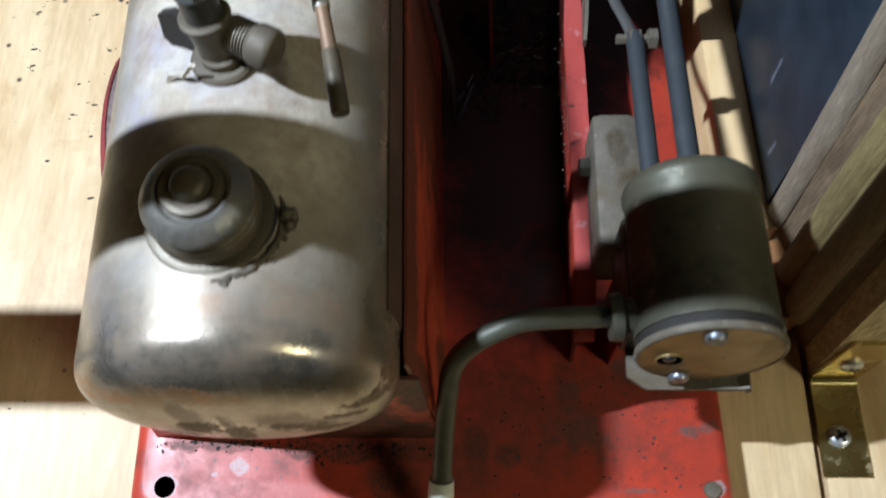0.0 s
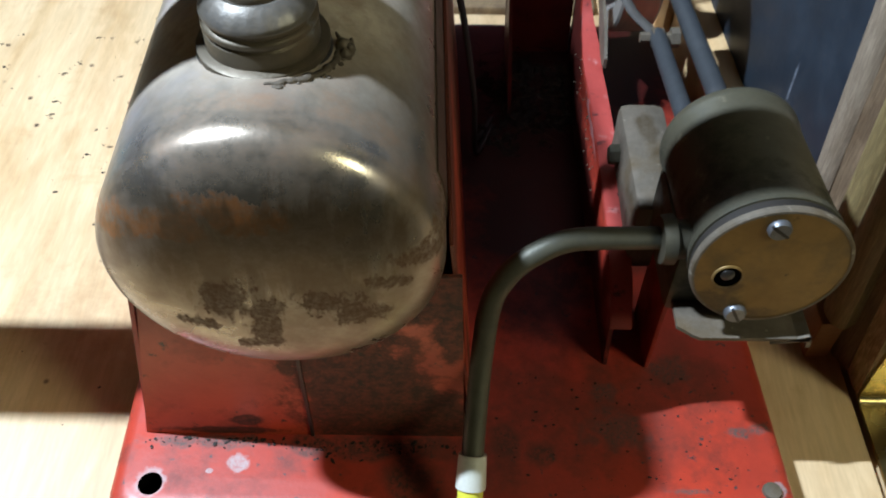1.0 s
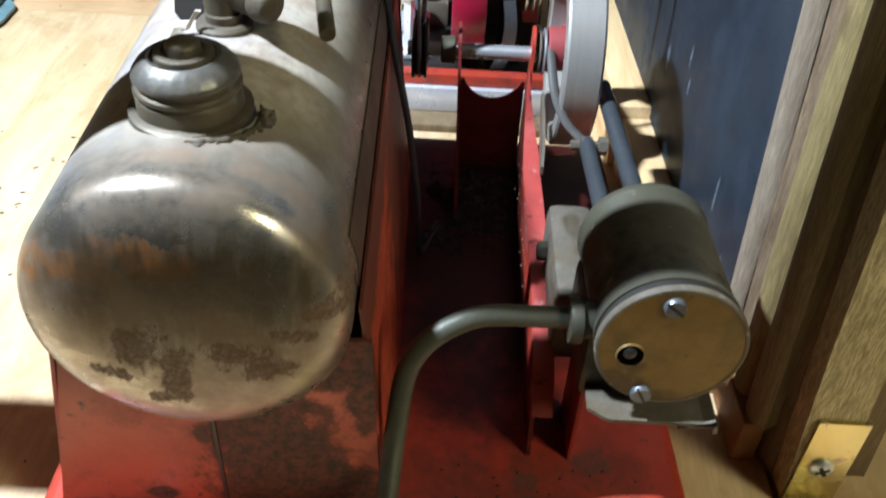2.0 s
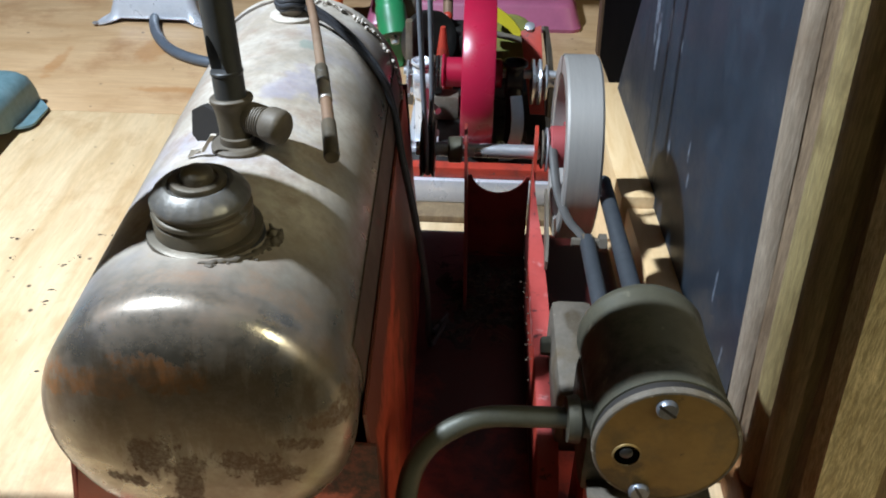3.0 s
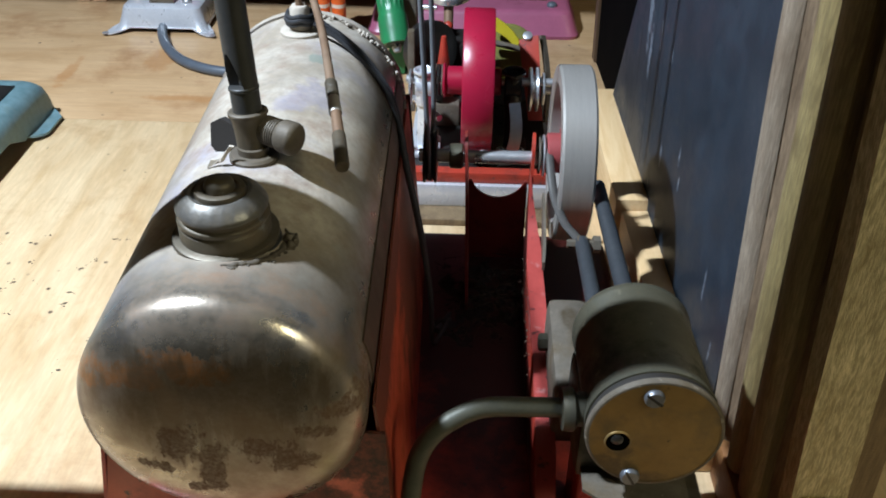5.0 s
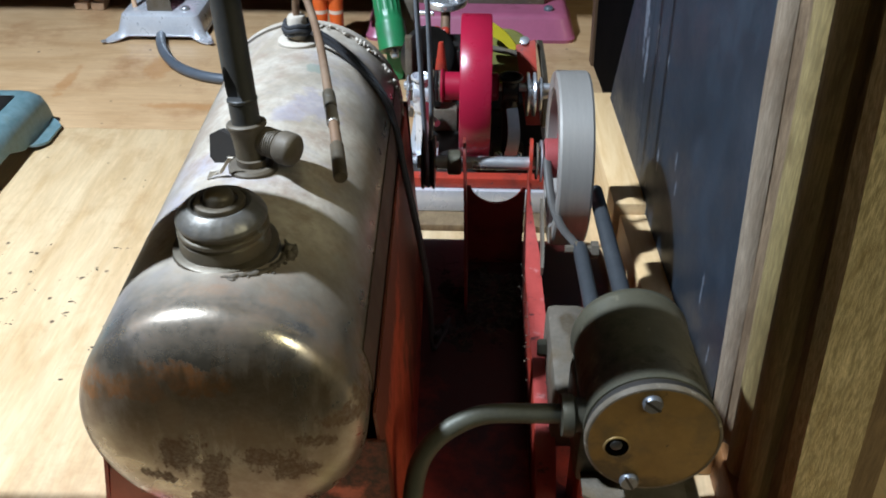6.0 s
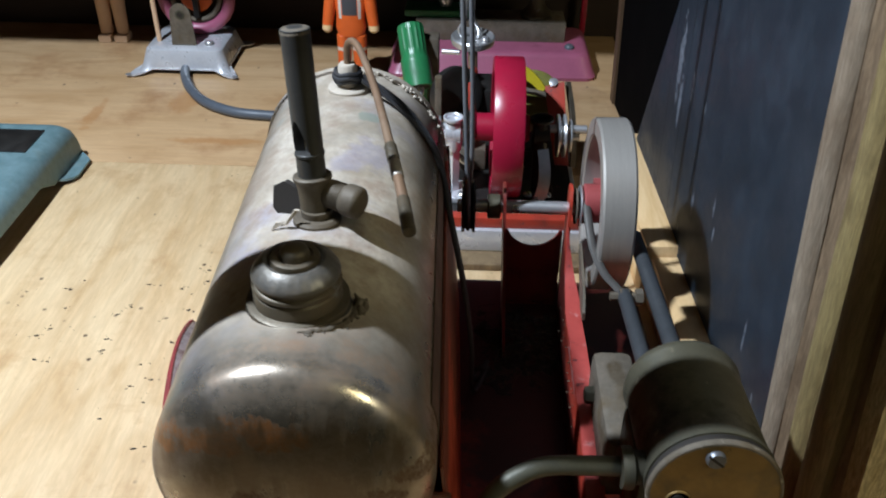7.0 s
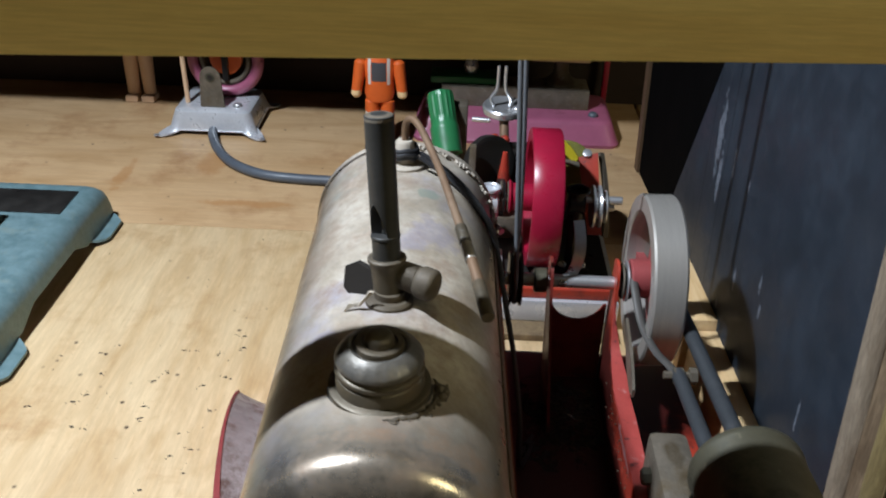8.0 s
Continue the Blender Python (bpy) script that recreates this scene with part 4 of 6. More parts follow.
plate(wg, [(0.0, -0.0045), (0.0085, -0.0058), (0.0125, -0.0030), (0.0125, 0.0036), (0.0085, 0.0060), (0.0, 0.0045)], Matrix.Translation((wx - 0.0042, 0.1210, 0.1540)) @ Matrix.Rotation(radians(151), 4, "Z") @ Matrix.Rotation(radians(100), 4, "X") @ Matrix.Diagonal((1.05, 1.15, 1, 1)), 0.0024)
part("lever", wg, FLUFF, whistle)
part("bracket_tail", grid_sheet(B(), lambda u, v: Vector((wx - 0.0135 + 0.0085 * u + 0.0016 * (v - 0.5), 0.1145 - 0.001 * u, 0.1508 + 0.0075 * u ** 1.6 + 0.0030 * (v - 0.5) * (1 - u))), 10, 3, 0.0008), DUSTY, whistle, "bent dusty bracket tail")
part("worn_rim", lathe(B(), [(0.0, 0.0003), (0.0030, 0.0003), (0.0041, 0.0), (0.00455, -0.0007), (0.00455, -0.0015), (0.0040, -0.0015)], along(WT, WT + (WT - WB)), 40), CASTGREY, whistle, "rubbed bare end of the pipe")

# fitting at the back of the boiler, copper pipe and cable
fit_y = 0.222
fitting = part("rear_fitting", lathe(B(), [(0.0085, -0.0015), (0.0085, 0.0008), (0.0078, 0.0014), (0.0042, 0.0016), (0.0040, 0.010), (0.0032, 0.0112), (0.0, 0.0114)], pose(bx(fit_y), fit_y, BZ + BR), 32), DUSTY, boiler)
fx = bx(fit_y)
pipe_line = [(fx, fit_y, 0.1605), (fx + 0.0002, fit_y - 0.0002, 0.1685), (fx + 0.0018, fit_y - 0.0028, 0.1730), (-0.0583, 0.2150, 0.1738), (-0.0540, 0.2040, 0.1722), (-0.0462, 0.1760, 0.1695), (-0.0377, 0.1382, 0.1664), (-0.0330, 0.1170, 0.1640), (-0.0293, 0.0985, 0.1612)]
copper = part("copper_pipe", tube(B(), pipe_line, lambda u: 0.0015 + 0.0004 * max(0.0, (u - 0.66) / 0.34), 16), COPPER, boiler, "dusty bent copper pipe with an open end")
part("pipe_collar", lathe(B(), [(0.0018, -0.0048), (0.0020, -0.0046), (0.0021, -0.0040), (0.0021, 0.0040), (0.0020, 0.0046), (0.0018, 0.0048)], along((-0.0375, 0.1372, 0.1663), (-0.0330, 0.1170, 0.1640)), 24), DARKBRASS, copper, "dark collar on the pipe")
part("pipe_sleeve", lathe(B(), [(0.0019, 0.0), (0.0020, 0.0002), (0.0021, 0.0085), (0.0019, 0.0088)], along((-0.0364, 0.1322, 0.1658), (-0.0330, 0.1170, 0.1640)), 24), RIMGREY, copper, "bright worn sleeve")
# Brown end whose dark colour also paints the shade on the lower pipe.
part("pipe_end", lathe(B(), [(0.0019, 0.0), (0.0021, 0.0004), (0.0022, 0.0150), (0.0020, 0.0158), (0.0012, 0.0158), (0.0, 0.0150)], along((-0.0322, 0.1130, 0.1634), (-0.0293, 0.0985, 0.1612)), 20), DARKBRASS, copper, "brown flattened open end, darkened for the shade on it")
for dr, hz in ((0.0052, 0.0045), (0.0056, 0.0060), (0.0050, 0.0075)):
    part("cable_loop", tube(B(), [(fx + dr * math.cos(a * 0.7), fit_y + dr * math.sin(a * 0.7), BZ + BR + hz + 0.0006 * math.sin(a * 2)) for a in range(10)], 0.0010, 8), BLACKRUBBER, boiler)


def cable(shift, name="cable"):
    pts = []
    for y, ang, rr in ((0.222, 82, 0.006), (0.219, 66, 0.003), (0.215, 48, 0.0015), (0.210, 28, 0.0015), (0.205, 8, 0.0015), (0.199, -8, 0.004)):
        a = radians(ang)
        pts.append((bx(y) + (BR + rr) * math.cos(a), y + shift, BZ + (BR + rr) * math.sin(a)))
    pts += [(-0.0125, 0.193 + shift, 0.075), (-0.0080, 0.188 + shift, 0.045), (-0.0065, 0.190 + shift * 2, 0.0205), (0.0005, 0.204 + shift, 0.0190)]
    part(name, tube(B(), pts, 0.0011, 8), BLACKRUBBER, boiler, "thin black cable" if shift == 0 else "")


cable(0.0)
cable(-0.0045)

# crusty seam at the back rim
crust = B()
rnd = random.Random(4)
for k in range(150):
    a = radians(rnd.uniform(-30, 95))
    r = BR + rnd.uniform(0.0002, 0.0012)
    y = 0.2385 + rnd.uniform(-0.0016, 0.0016)
    c = Vector((bx(y) + r * math.cos(a), y, BZ + r * math.sin(a)))
    s = rnd.uniform(0.0003, 0.0010)
    bmesh.ops.create_icosphere(crust, subdivisions=1, radius=s, matrix=Matrix.Translation(c))
tagged(part("seam_crust", crust, DUSTY, boiler, "pale crumbling sealant on the seam"), kind="stuff")

# side walls of the engine bed
def wr(y, z):
    return 0.0348 + 0.0022 * max(0.0, (y - 0.20) / 0.05)


AXY, AXZ = 0.2440, 0.0825
edge = [(0.081, ZB), (0.084, 0.034), (0.095, 0.0440), (0.112, 0.0495), (0.135, 0.0520), (0.157, 0.0525), (0.178, 0.0520), (0.196, 0.0508), (0.2128, 0.0525), (0.2245, 0.0570), (0.2310, 0.0660), (0.2355, 0.0780)]
top = arc(AXY, AXZ + 0.004, 0.0085, 165, 15, 10)
wall_prof = edge + top + [(0.2535, 0.060), (0.2545, ZB)]


def bed_wall(x_of, profile, thick):
    """An upright sheet that stands on the bed under a profile of (y, top), with a thickness in x."""
    bm = B()
    rows = []
    for y, z in profile:
        z = max(z, ZB + 0.0004)
        rows.append([bm.verts.new((x_of(y, q) + t, y, q)) for q, t in ((ZB, 0.0), (z, 0.0), (z, thick), (ZB, thick))])
    for a, b in zip(rows, rows[1:]):
        for k in range(4):
            j = (k + 1) % 4
            bm.faces.new([a[k], a[j], b[j], b[k]])
    bm.faces.new(rows[0])
    bm.faces.new(rows[-1])
    return bm


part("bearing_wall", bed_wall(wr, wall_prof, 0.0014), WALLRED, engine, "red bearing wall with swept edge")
lip = smooth_line([(0, y, z) for y, z in edge[1:]], 4)
part("wall_lip", grid_sheet(B(), lambda u, v: Vector((wr(lip[round(u * (len(lip) - 1))].y, 0) + 0.0002 + 0.0070 * v * min(1.0, 3 * (1 - u)), lip[round(u * (len(lip) - 1))].y, lip[round(u * (len(lip) - 1))].z + 0.0002)), len(lip) - 1, 2, 0.0011), LIPRED, engine)
wall2 = [(0.206, ZB), (0.222, 0.050), (0.2355, 0.078)] + top + [(0.2535, 0.060), (0.2545, ZB)]
part("bearing_wall", bed_wall(lambda y, z: 0.0052 + 0.010 * (0.0944 - z) / 0.08 * 0.25, wall2, 0.0013), SHADEDRED, engine)
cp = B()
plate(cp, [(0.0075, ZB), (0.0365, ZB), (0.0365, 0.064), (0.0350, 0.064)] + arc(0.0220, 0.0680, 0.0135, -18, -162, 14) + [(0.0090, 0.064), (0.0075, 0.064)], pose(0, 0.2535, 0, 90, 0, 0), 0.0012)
part("cross_plate", cp, SHADEDRED, engine, "dark red plate with a scooped top")
part("axle", rod(B(), (-0.0165, AXY, AXZ), (0.066, AXY, AXZ), 0.0032), CHROME, engine, "bright steel axle")
part("axle_sleeve", rod(B(), (-0.002, AXY, AXZ), (0.0045, AXY, AXZ), 0.0060), GUNMETAL, engine)
part("drive_pulley", lathe(B(), [(0.006, 0), (0.0130, 0.0003), (0.0130, 0.0014), (0.0105, 0.0026), (0.0105, 0.0044), (0.0130, 0.0056), (0.0130, 0.0067), (0.006, 0.007)], along((-0.0145, AXY, AXZ), (0, AXY, AXZ)), 36), BLACK, engine, "black grooved drive pulley")

# flywheel
FWZ = AXZ + 0.0032
fw = along((0.0470, AXY, FWZ), (0.07, AXY, FWZ))
wheel = part("flywheel", lathe(B(), [(0.0322, 0.0008), (0.0330, 0.0), (0.0402, 0.0), (0.0410, 0.0010), (0.0410, 0.0142), (0.0402, 0.0152), (0.0330, 0.0152), (0.0322, 0.0144), (0.0322, 0.0008)], fw, 96, False), RIMGREY, engine, "flywheel with turned grey rim")
for k in range(3):
    sp = B()
    plate(sp, [(0.004, -0.0072), (0.018, -0.0064), (0.0326, -0.0098), (0.0326, 0.0098), (0.018, 0.0064), (0.004, 0.0072)], fw @ Matrix.Rotation(radians(120 * k + 96), 4, "Z") @ Matrix.Translation((0, 0, 0.0055)), 0.0040)
    part("spoke", sp, FADEDRED, wheel)
part("hub", lathe(B(), [(0.0034, -0.0035), (0.0086, -0.0035), (0.0094, -0.0028), (0.0094, 0.013), (0.0086, 0.0145), (0.0034, 0.0145)], fw, 32), FADEDRED, wheel)
for k, (x0, r0) in enumerate(((0.0398, 0.0085), (0.0418, 0.0098), (0.0438, 0.0085))):
    part("eccentric_disc", lathe(B(), [(0.0034, 0.0), (r0, 0.0), (r0 + 0.0003, 0.0004), (r0, 0.0009), (0.0034, 0.0009)], along((x0, AXY, AXZ + 0.0015), (x0 + 1, AXY, AXZ + 0.0015)), 36), CHROME if k == 1 else CASTGREY, engine)
ra = [(0.0445, AXY - 0.002, AXZ + 0.009), (0.0447, 0.2300, 0.0860), (0.0460, 0.2140, 0.0800), (0.0490, 0.1960, 0.0790), (0.0525, 0.1830, 0.0810), (0.0545, 0.1745, 0.0825)]
part("connecting_rod", tube(B(), ra, 0.0020, 10, 8, 0.55), CONROD, engine, "bent grey connecting rod")
bl = smooth_line([(0.0432, 0.230, 0.070), (0.0432, 0.214, 0.062), (0.0428, 0.200, 0.0585), (0.0420, 0.190, 0.0590)], 6)
part("lever_blade", grid_sheet(B(), lambda u, v: bl[round(u * (len(bl) - 1))] + Vector((0.0, 0.0, (v - 0.5) * (0.004 + 0.008 * math.sin(math.pi * min(1, u * 1.05))))), len(bl) - 1, 3, 0.0012), CASTGREY, engine, "curved grey lever blade")
part("pivot_bolt", lathe(B(), [(0.0018, -0.006), (0.0018, -0.002), (0.0034, -0.002), (0.0034, 0.002), (0.0018, 0.002), (0.0018, 0.0045), (0.0036, 0.0045), (0.0036, 0.0075), (0.0018, 0.0078)], along((0.0545, 0.1745, 0.0825), (0.07, 0.1745, 0.0825)), 6), CASTGREY, engine)

# cylinder
CL, CF = Vector((0.0655, 0.0618, 0.0928)), Vector((0.0655, 0.1148, 0.0890))
cyl_m = along(CL, CF)
cl = (CF - CL).length
cylinder = part("cylinder", lathe(B(), [(0.0192, 0.0020), (0.0192, 0.0048), (0.0204, 0.0050), (0.0204, 0.0070), (0.0199, 0.0078), (0.0198, 0.020), (0.0198, cl - 0.0055), (0.0203, cl - 0.0042), (0.0204, cl - 0.0022), (0.0201, cl - 0.0012), (0.0190, cl), (0.006, cl + 0.0003), (0.0, cl + 0.0003)], cyl_m, 72), GUNMETAL, engine, "greasy dark cylinder casting")
lid = part("cylinder_lid", lathe(B(), [(0.0, 0.0), (0.0197, 0.0), (0.0203, 0.0005), (0.0203, 0.0019), (0.0195, 0.0021), (0.0, 0.0021)], cyl_m, 72), BRASSLID, cylinder, "dull brass end plate")
face = (CL - CF).normalized()


def on_lid(x, z, out=0.0):
    p = Vector((x, CL.y, z))
    p.y = CL.y - ((p - CL).x * face.x + (p - CL).z * face.z) / face.y
    return p + face * out


def slot_screw(parent, place, n, r, material, turn=0.4):
    m = along(place, Vector(place) + Vector(n)) @ Matrix.Rotation(turn, 4, "Z")
    bm = B()
    h = r * 0.6
    lathe(bm, [(r, 0), (r, h * 0.6), (r * 0.85, h), (0, h)], m, 24)
    s = part("screw", bm, material, parent)
    part("slot", box(B(), (-r * 0.14, -r * 0.98, h * 0.7), (r * 0.14, r * 0.98, h * 1.04), 0, m), BLACK, s)
    return s


for a, b, t in ((0.0634, 0.1074, 0.9), (0.0600, 0.0760, 0.5)):
    slot_screw(engine, on_lid(a, b), face, 0.0030, SCREWGREY, t)
part("lid_rim", lathe(B(), [(0.0196, -0.0002), (0.0203, -0.0001), (0.0207, 0.0004), (0.0207, 0.0018), (0.0203, 0.0022), (0.0196, 0.0022)], cyl_m, 72, False), CASTGREY, lid, "rubbed silvery rim")
part("gasket", lathe(B(), [(0.0150, 0.0021), (0.0199, 0.0021), (0.0200, 0.0030), (0.0198, 0.0049), (0.0150, 0.0049)], cyl_m, 72), FLUFF, cylinder)
port = along(on_lid(0.0548, 0.0898), on_lid(0.0548, 0.0898, 1))
part("port_ring", lathe(B(), [(0.0036, 0.0001), (0.0036, 0.0005), (0.0038, 0.0006), (0.0041, 0.0004), (0.0042, 0.0)], port, 32, False), BRASSLID, lid)
part("port_hole", lathe(B(), [(0.0, 0.0003), (0.0036, 0.0003), (0.0037, 0.0)], port, 24), HOLE, lid)
part("port_pin", lathe(B(), [(0.0, 0.0011), (0.0013, 0.0010), (0.0018, 0.0007), (0.0019, 0.0002)], along(on_lid(0.0545, 0.0908), on_lid(0.0545, 0.0908, 1)), 18), BLACK, lid, "oily pin end inside the port")
part("piston_rod", rod(B(), (0.0547, 0.1760, 0.0826), (0.0541, 0.1150, 0.0912), 0.0030), RODSTEEL, engine, "dark piston rod")
part("guide_rod", rod(B(), (0.0670, 0.2280, 0.0778), (0.0656, 0.1150, 0.0933), 0.0033), RODSTEEL, engine, "dark straight guide rod")
chest = part("valve_chest", box(B(), (0.0400, 0.1020, 0.0430), (0.0560, 0.1530, 0.0715), 0.0035), CHESTGREY, engine, "rough grey valve chest casting with oil stains")
part("port_block", box(B(), (0.0450, 0.0720, 0.0600), (0.0600, 0.1080, 0.0860), 0.003), GUNMETAL, engine)
part("hex_bolt", lathe(B(), [(0.0015, -0.003), (0.0036, -0.0005), (0.0036, 0.0022), (0.003, 0.003), (0.0, 0.0031)], along((0.0395, 0.1375, 0.0612), (0.0, 0.1375, 0.0612)), 6), GUNMETAL, engine)
br = smooth_line([(0.0470, 0, 0.0655), (0.0600, 0, 0.0655), (0.0815, 0, 0.0655), (0.0840, 0, 0.0652), (0.0848, 0, 0.0615)], 6)
part("cylinder_bracket", grid_sheet(B(), lambda u, v: br[round(u * (len(br) - 1))] + Vector((0, 0.0590 + 0.045 * v + 0.004 * max(0, 1 - 9 * u), 0)), len(br) - 1, 6, 0.0013), CASTGREY, engine, "thin grey bracket plate with a curled end")
part("bracket_leg", box(B(), (0.0485, 0.080, ZB), (0.0500, 0.104, 0.0655), 0.0003), RED, engine)

# steam pipe
part("pipe_flange", lathe(B(), [(0.0040, -0.002), (0.0066, -0.0018), (0.0070, 0.0), (0.0070, 0.0016), (0.0055, 0.0026), (0.0055, 0.006)], along((0.0405, 0.0735, 0.0905), (0.06, 0.0745, 0.0905)), 32), GUNMETAL, engine)
part("steam_pipe", tube(B(), [(0.0450, 0.0740, 0.0905), (0.0300, 0.0735, 0.0908), (0.0150, 0.0725, 0.0908), (0.0055, 0.0695, 0.0885), (-0.0015, 0.0665, 0.0835), (-0.0060, 0.0630, 0.0750), (-0.0080, 0.0560, 0.0610), (-0.0094, 0.0450, 0.0478), (-0.0103, 0.0345, 0.0372)], 0.0032, 20), GREYPIPE, engine, "dark bent steam pipe")
part("tube_cuff", tube(B(), [(-0.0102, 0.0362, 0.0388), (-0.0104, 0.0330, 0.0358), (-0.0107, 0.0292, 0.0320)], lambda u: 0.0040 + 0.0004 * u, 18), CUFF, engine, "milky cuff of the tube")
part("tube_end", tube(B(), [(-0.0103, 0.0345, 0.0372), (-0.0108, 0.0270, 0.0300), (-0.0116, 0.0170, 0.0215), (-0.0122, 0.0080, 0.0140), (-0.0125, -0.004, 0.0100)], 0.0037, 18), YELLOWTUBE, engine, "yellow plastic tube end")

# oily fluff on the bed floor
fl = B()
for k in range(150):
    c = Vector((rnd.uniform(-0.006, 0.036), rnd.gauss(0.222, 0.016), ZB + rnd.uniform(0.0005, 0.007)))
    c.y = min(0.250, max(0.175, c.y))
    d = Vector((rnd.gauss(0, 1), rnd.gauss(0, 1), rnd.gauss(0, 0.35))).normalized() * rnd.uniform(0.002, 0.006)
    s = Vector((rnd.gauss(0, 1), rnd.gauss(0, 1), rnd.gauss(0, 0.5))).normalized() * 0.002
    a, b = c - d, c + d
    a.z, b.z = max(a.z, ZB + 0.0004), max(b.z, ZB + 0.0004)
    tube(fl, [a, c + s, b], rnd.uniform(0.00006, 0.00016), 5, 3)


def mat(u, v):
    """A matted, lumpy patch that thins out to its rim."""
    x, y = -0.0075 + 0.0475 * u, 0.176 + 0.076 * v
    rim = max(0.0, min(1.0, 5 * min(u, 1 - u, 0.75 * v, 1 - v) - 0.55 + 1.1 * noise.noise((x * 90, y * 90, 7.0)) + 0.3))
    h = 0.0026 * (0.35 + noise.noise((x * 160, y * 160, 1.0)) + 0.6 * noise.noise((x * 420, y * 420, 4.0)) + 0.35 * noise.noise((x * 1100, y * 1100, 9.0)))
    return Vector((x, y, ZB - 0.0004 + max(0.0, h) * rim))


grid_sheet(fl, mat, 90, 120)
tagged(part("oily_fluff", fl, FLUFF), "black oily fluff and threads on the engine bed", "fluff", kind="stuff")
gl = B()
for k in range(90):
    c = Vector((rnd.uniform(0.004, 0.035), rnd.gauss(0.212, 0.014), ZB + rnd.uniform(0.003, 0.008)))
    d = Vector((rnd.gauss(0, 1.4), rnd.gauss(0, 0.7), rnd.gauss(0, 0.3))).normalized() * rnd.uniform(0.002, 0.007)
    tube(gl, [c - d, c + Vector((0, 0, rnd.uniform(0, 0.0015))), c + d], rnd.uniform(0.00005, 0.00011), 5, 3)
for k in range(60):
    y = rnd.uniform(0.135, 0.215)
    c = Vector((0.0355 - abs(rnd.gauss(0, 0.0016)), y, 0.0515 - abs(rnd.gauss(0, 0.006))))
    bmesh.ops.create_icosphere(gl, subdivisions=1, radius=rnd.uniform(0.00015, 0.00045), matrix=Matrix.Translation(c))
tagged(part("oily_threads", gl, GLINT), "shiny oil-wet threads and grit on the engine bed", "threads", kind="stuff")
# ---- the belt from above ----
belt = thing("drive_belt", (-0.011, AXY, 0.07), "two grey rubber drive bands hanging to the pulley", "belt")
for dy, dx in ((-0.0112, 0.0), (0.0112, 0.0032)):
    b0 = B()
    tube(b0, [(-0.0110, AXY + dy, AXZ), (-0.0125 + dx * 0.7, AXY + dy * 0.98, AXZ + 0.03), (-0.0165 + dx, AXY + dy * 0.93, AXZ + 0.11), (-0.030 + dx, AXY + dy * 0.7, AXZ + 0.36), (-0.043 + dx, AXY + dy * 0.5, AXZ + 0.60)], 0.0012, 10, 6)
    part("band", b0, BELTGREY, belt)
part("band", tube(B(), [(-0.0110, AXY + 0.0112 * math.cos(a), AXZ + 0.0112 * math.sin(a)) for a in [math.pi + math.pi * k / 10 for k in range(11)]], 0.0012, 10, 3), BELTGREY, belt)

# ---- second engine, behind ----
e2 = thing("crimson_wheel_engine", (0.012, 0.40, 0), "small bright metal engine with a crimson flywheel", "toy engine")
part("base_tray", box(B(), (-0.0300, 0.3200, 0.0045), (0.0580, 0.4750, 0.0195), 0.0015), SILVERED, e2, "bright pressed metal base")
# Brown slab; its strip before the tray stands in for shade on the board.
part("tray_shade_slab", box(B(), (-0.0290, 0.3060, 0.0), (0.0570, 0.4700, 0.0045), 0.0008), DARKPOST, e2)
part("base_edge", box(B(), (-0.0300, 0.3225, 0.0197), (0.0580, 0.3300, 0.0265), 0.0008), RED, e2, "red painted bar")
CWY, CWZ, CWR = 0.3675, 0.0640, 0.0425
w2 = part("flywheel", lathe(B(), [(CWR - 0.008, 0.0004), (CWR - 0.0006, 0.0), (CWR, 0.0008), (CWR, 0.0172), (CWR - 0.0006, 0.018), (CWR - 0.008, 0.0176), (CWR - 0.008, 0.0004)], along((0.0020, CWY, CWZ), (0.1, CWY, CWZ)), 96, False), CRIMSON, e2, "crimson enamelled flywheel")
part("web", lathe(B(), [(0.003, 0.007), (CWR - 0.0075, 0.007), (CWR - 0.0075, 0.011), (0.003, 0.011), (0.003, 0.007)], along((0.0020, CWY, CWZ), (0.1, CWY, CWZ)), 48, False), CRIMSON, w2)
part("hub", rod(B(), (-0.0080, CWY, CWZ), (0.0250, CWY, CWZ), 0.0085), CRIMSON, w2)
part("hub_flange", rod(B(), (-0.0100, CWY, CWZ), (-0.0078, CWY, CWZ), 0.0105), CRIMSON, w2)
part("shaft", rod(B(), (-0.0320, CWY, CWZ), (0.0600, CWY, CWZ), 0.0026), CHROME, e2)


# Black sheet that puts the shade between the engine's parts into colour.
part("dark_gap_pan", box(B(), (-0.0270, 0.3335, 0.0194), (0.0550, 0.4720, 0.0201), 0.0003), BLACK, e2, "black sheet added in the base to darken its gaps")


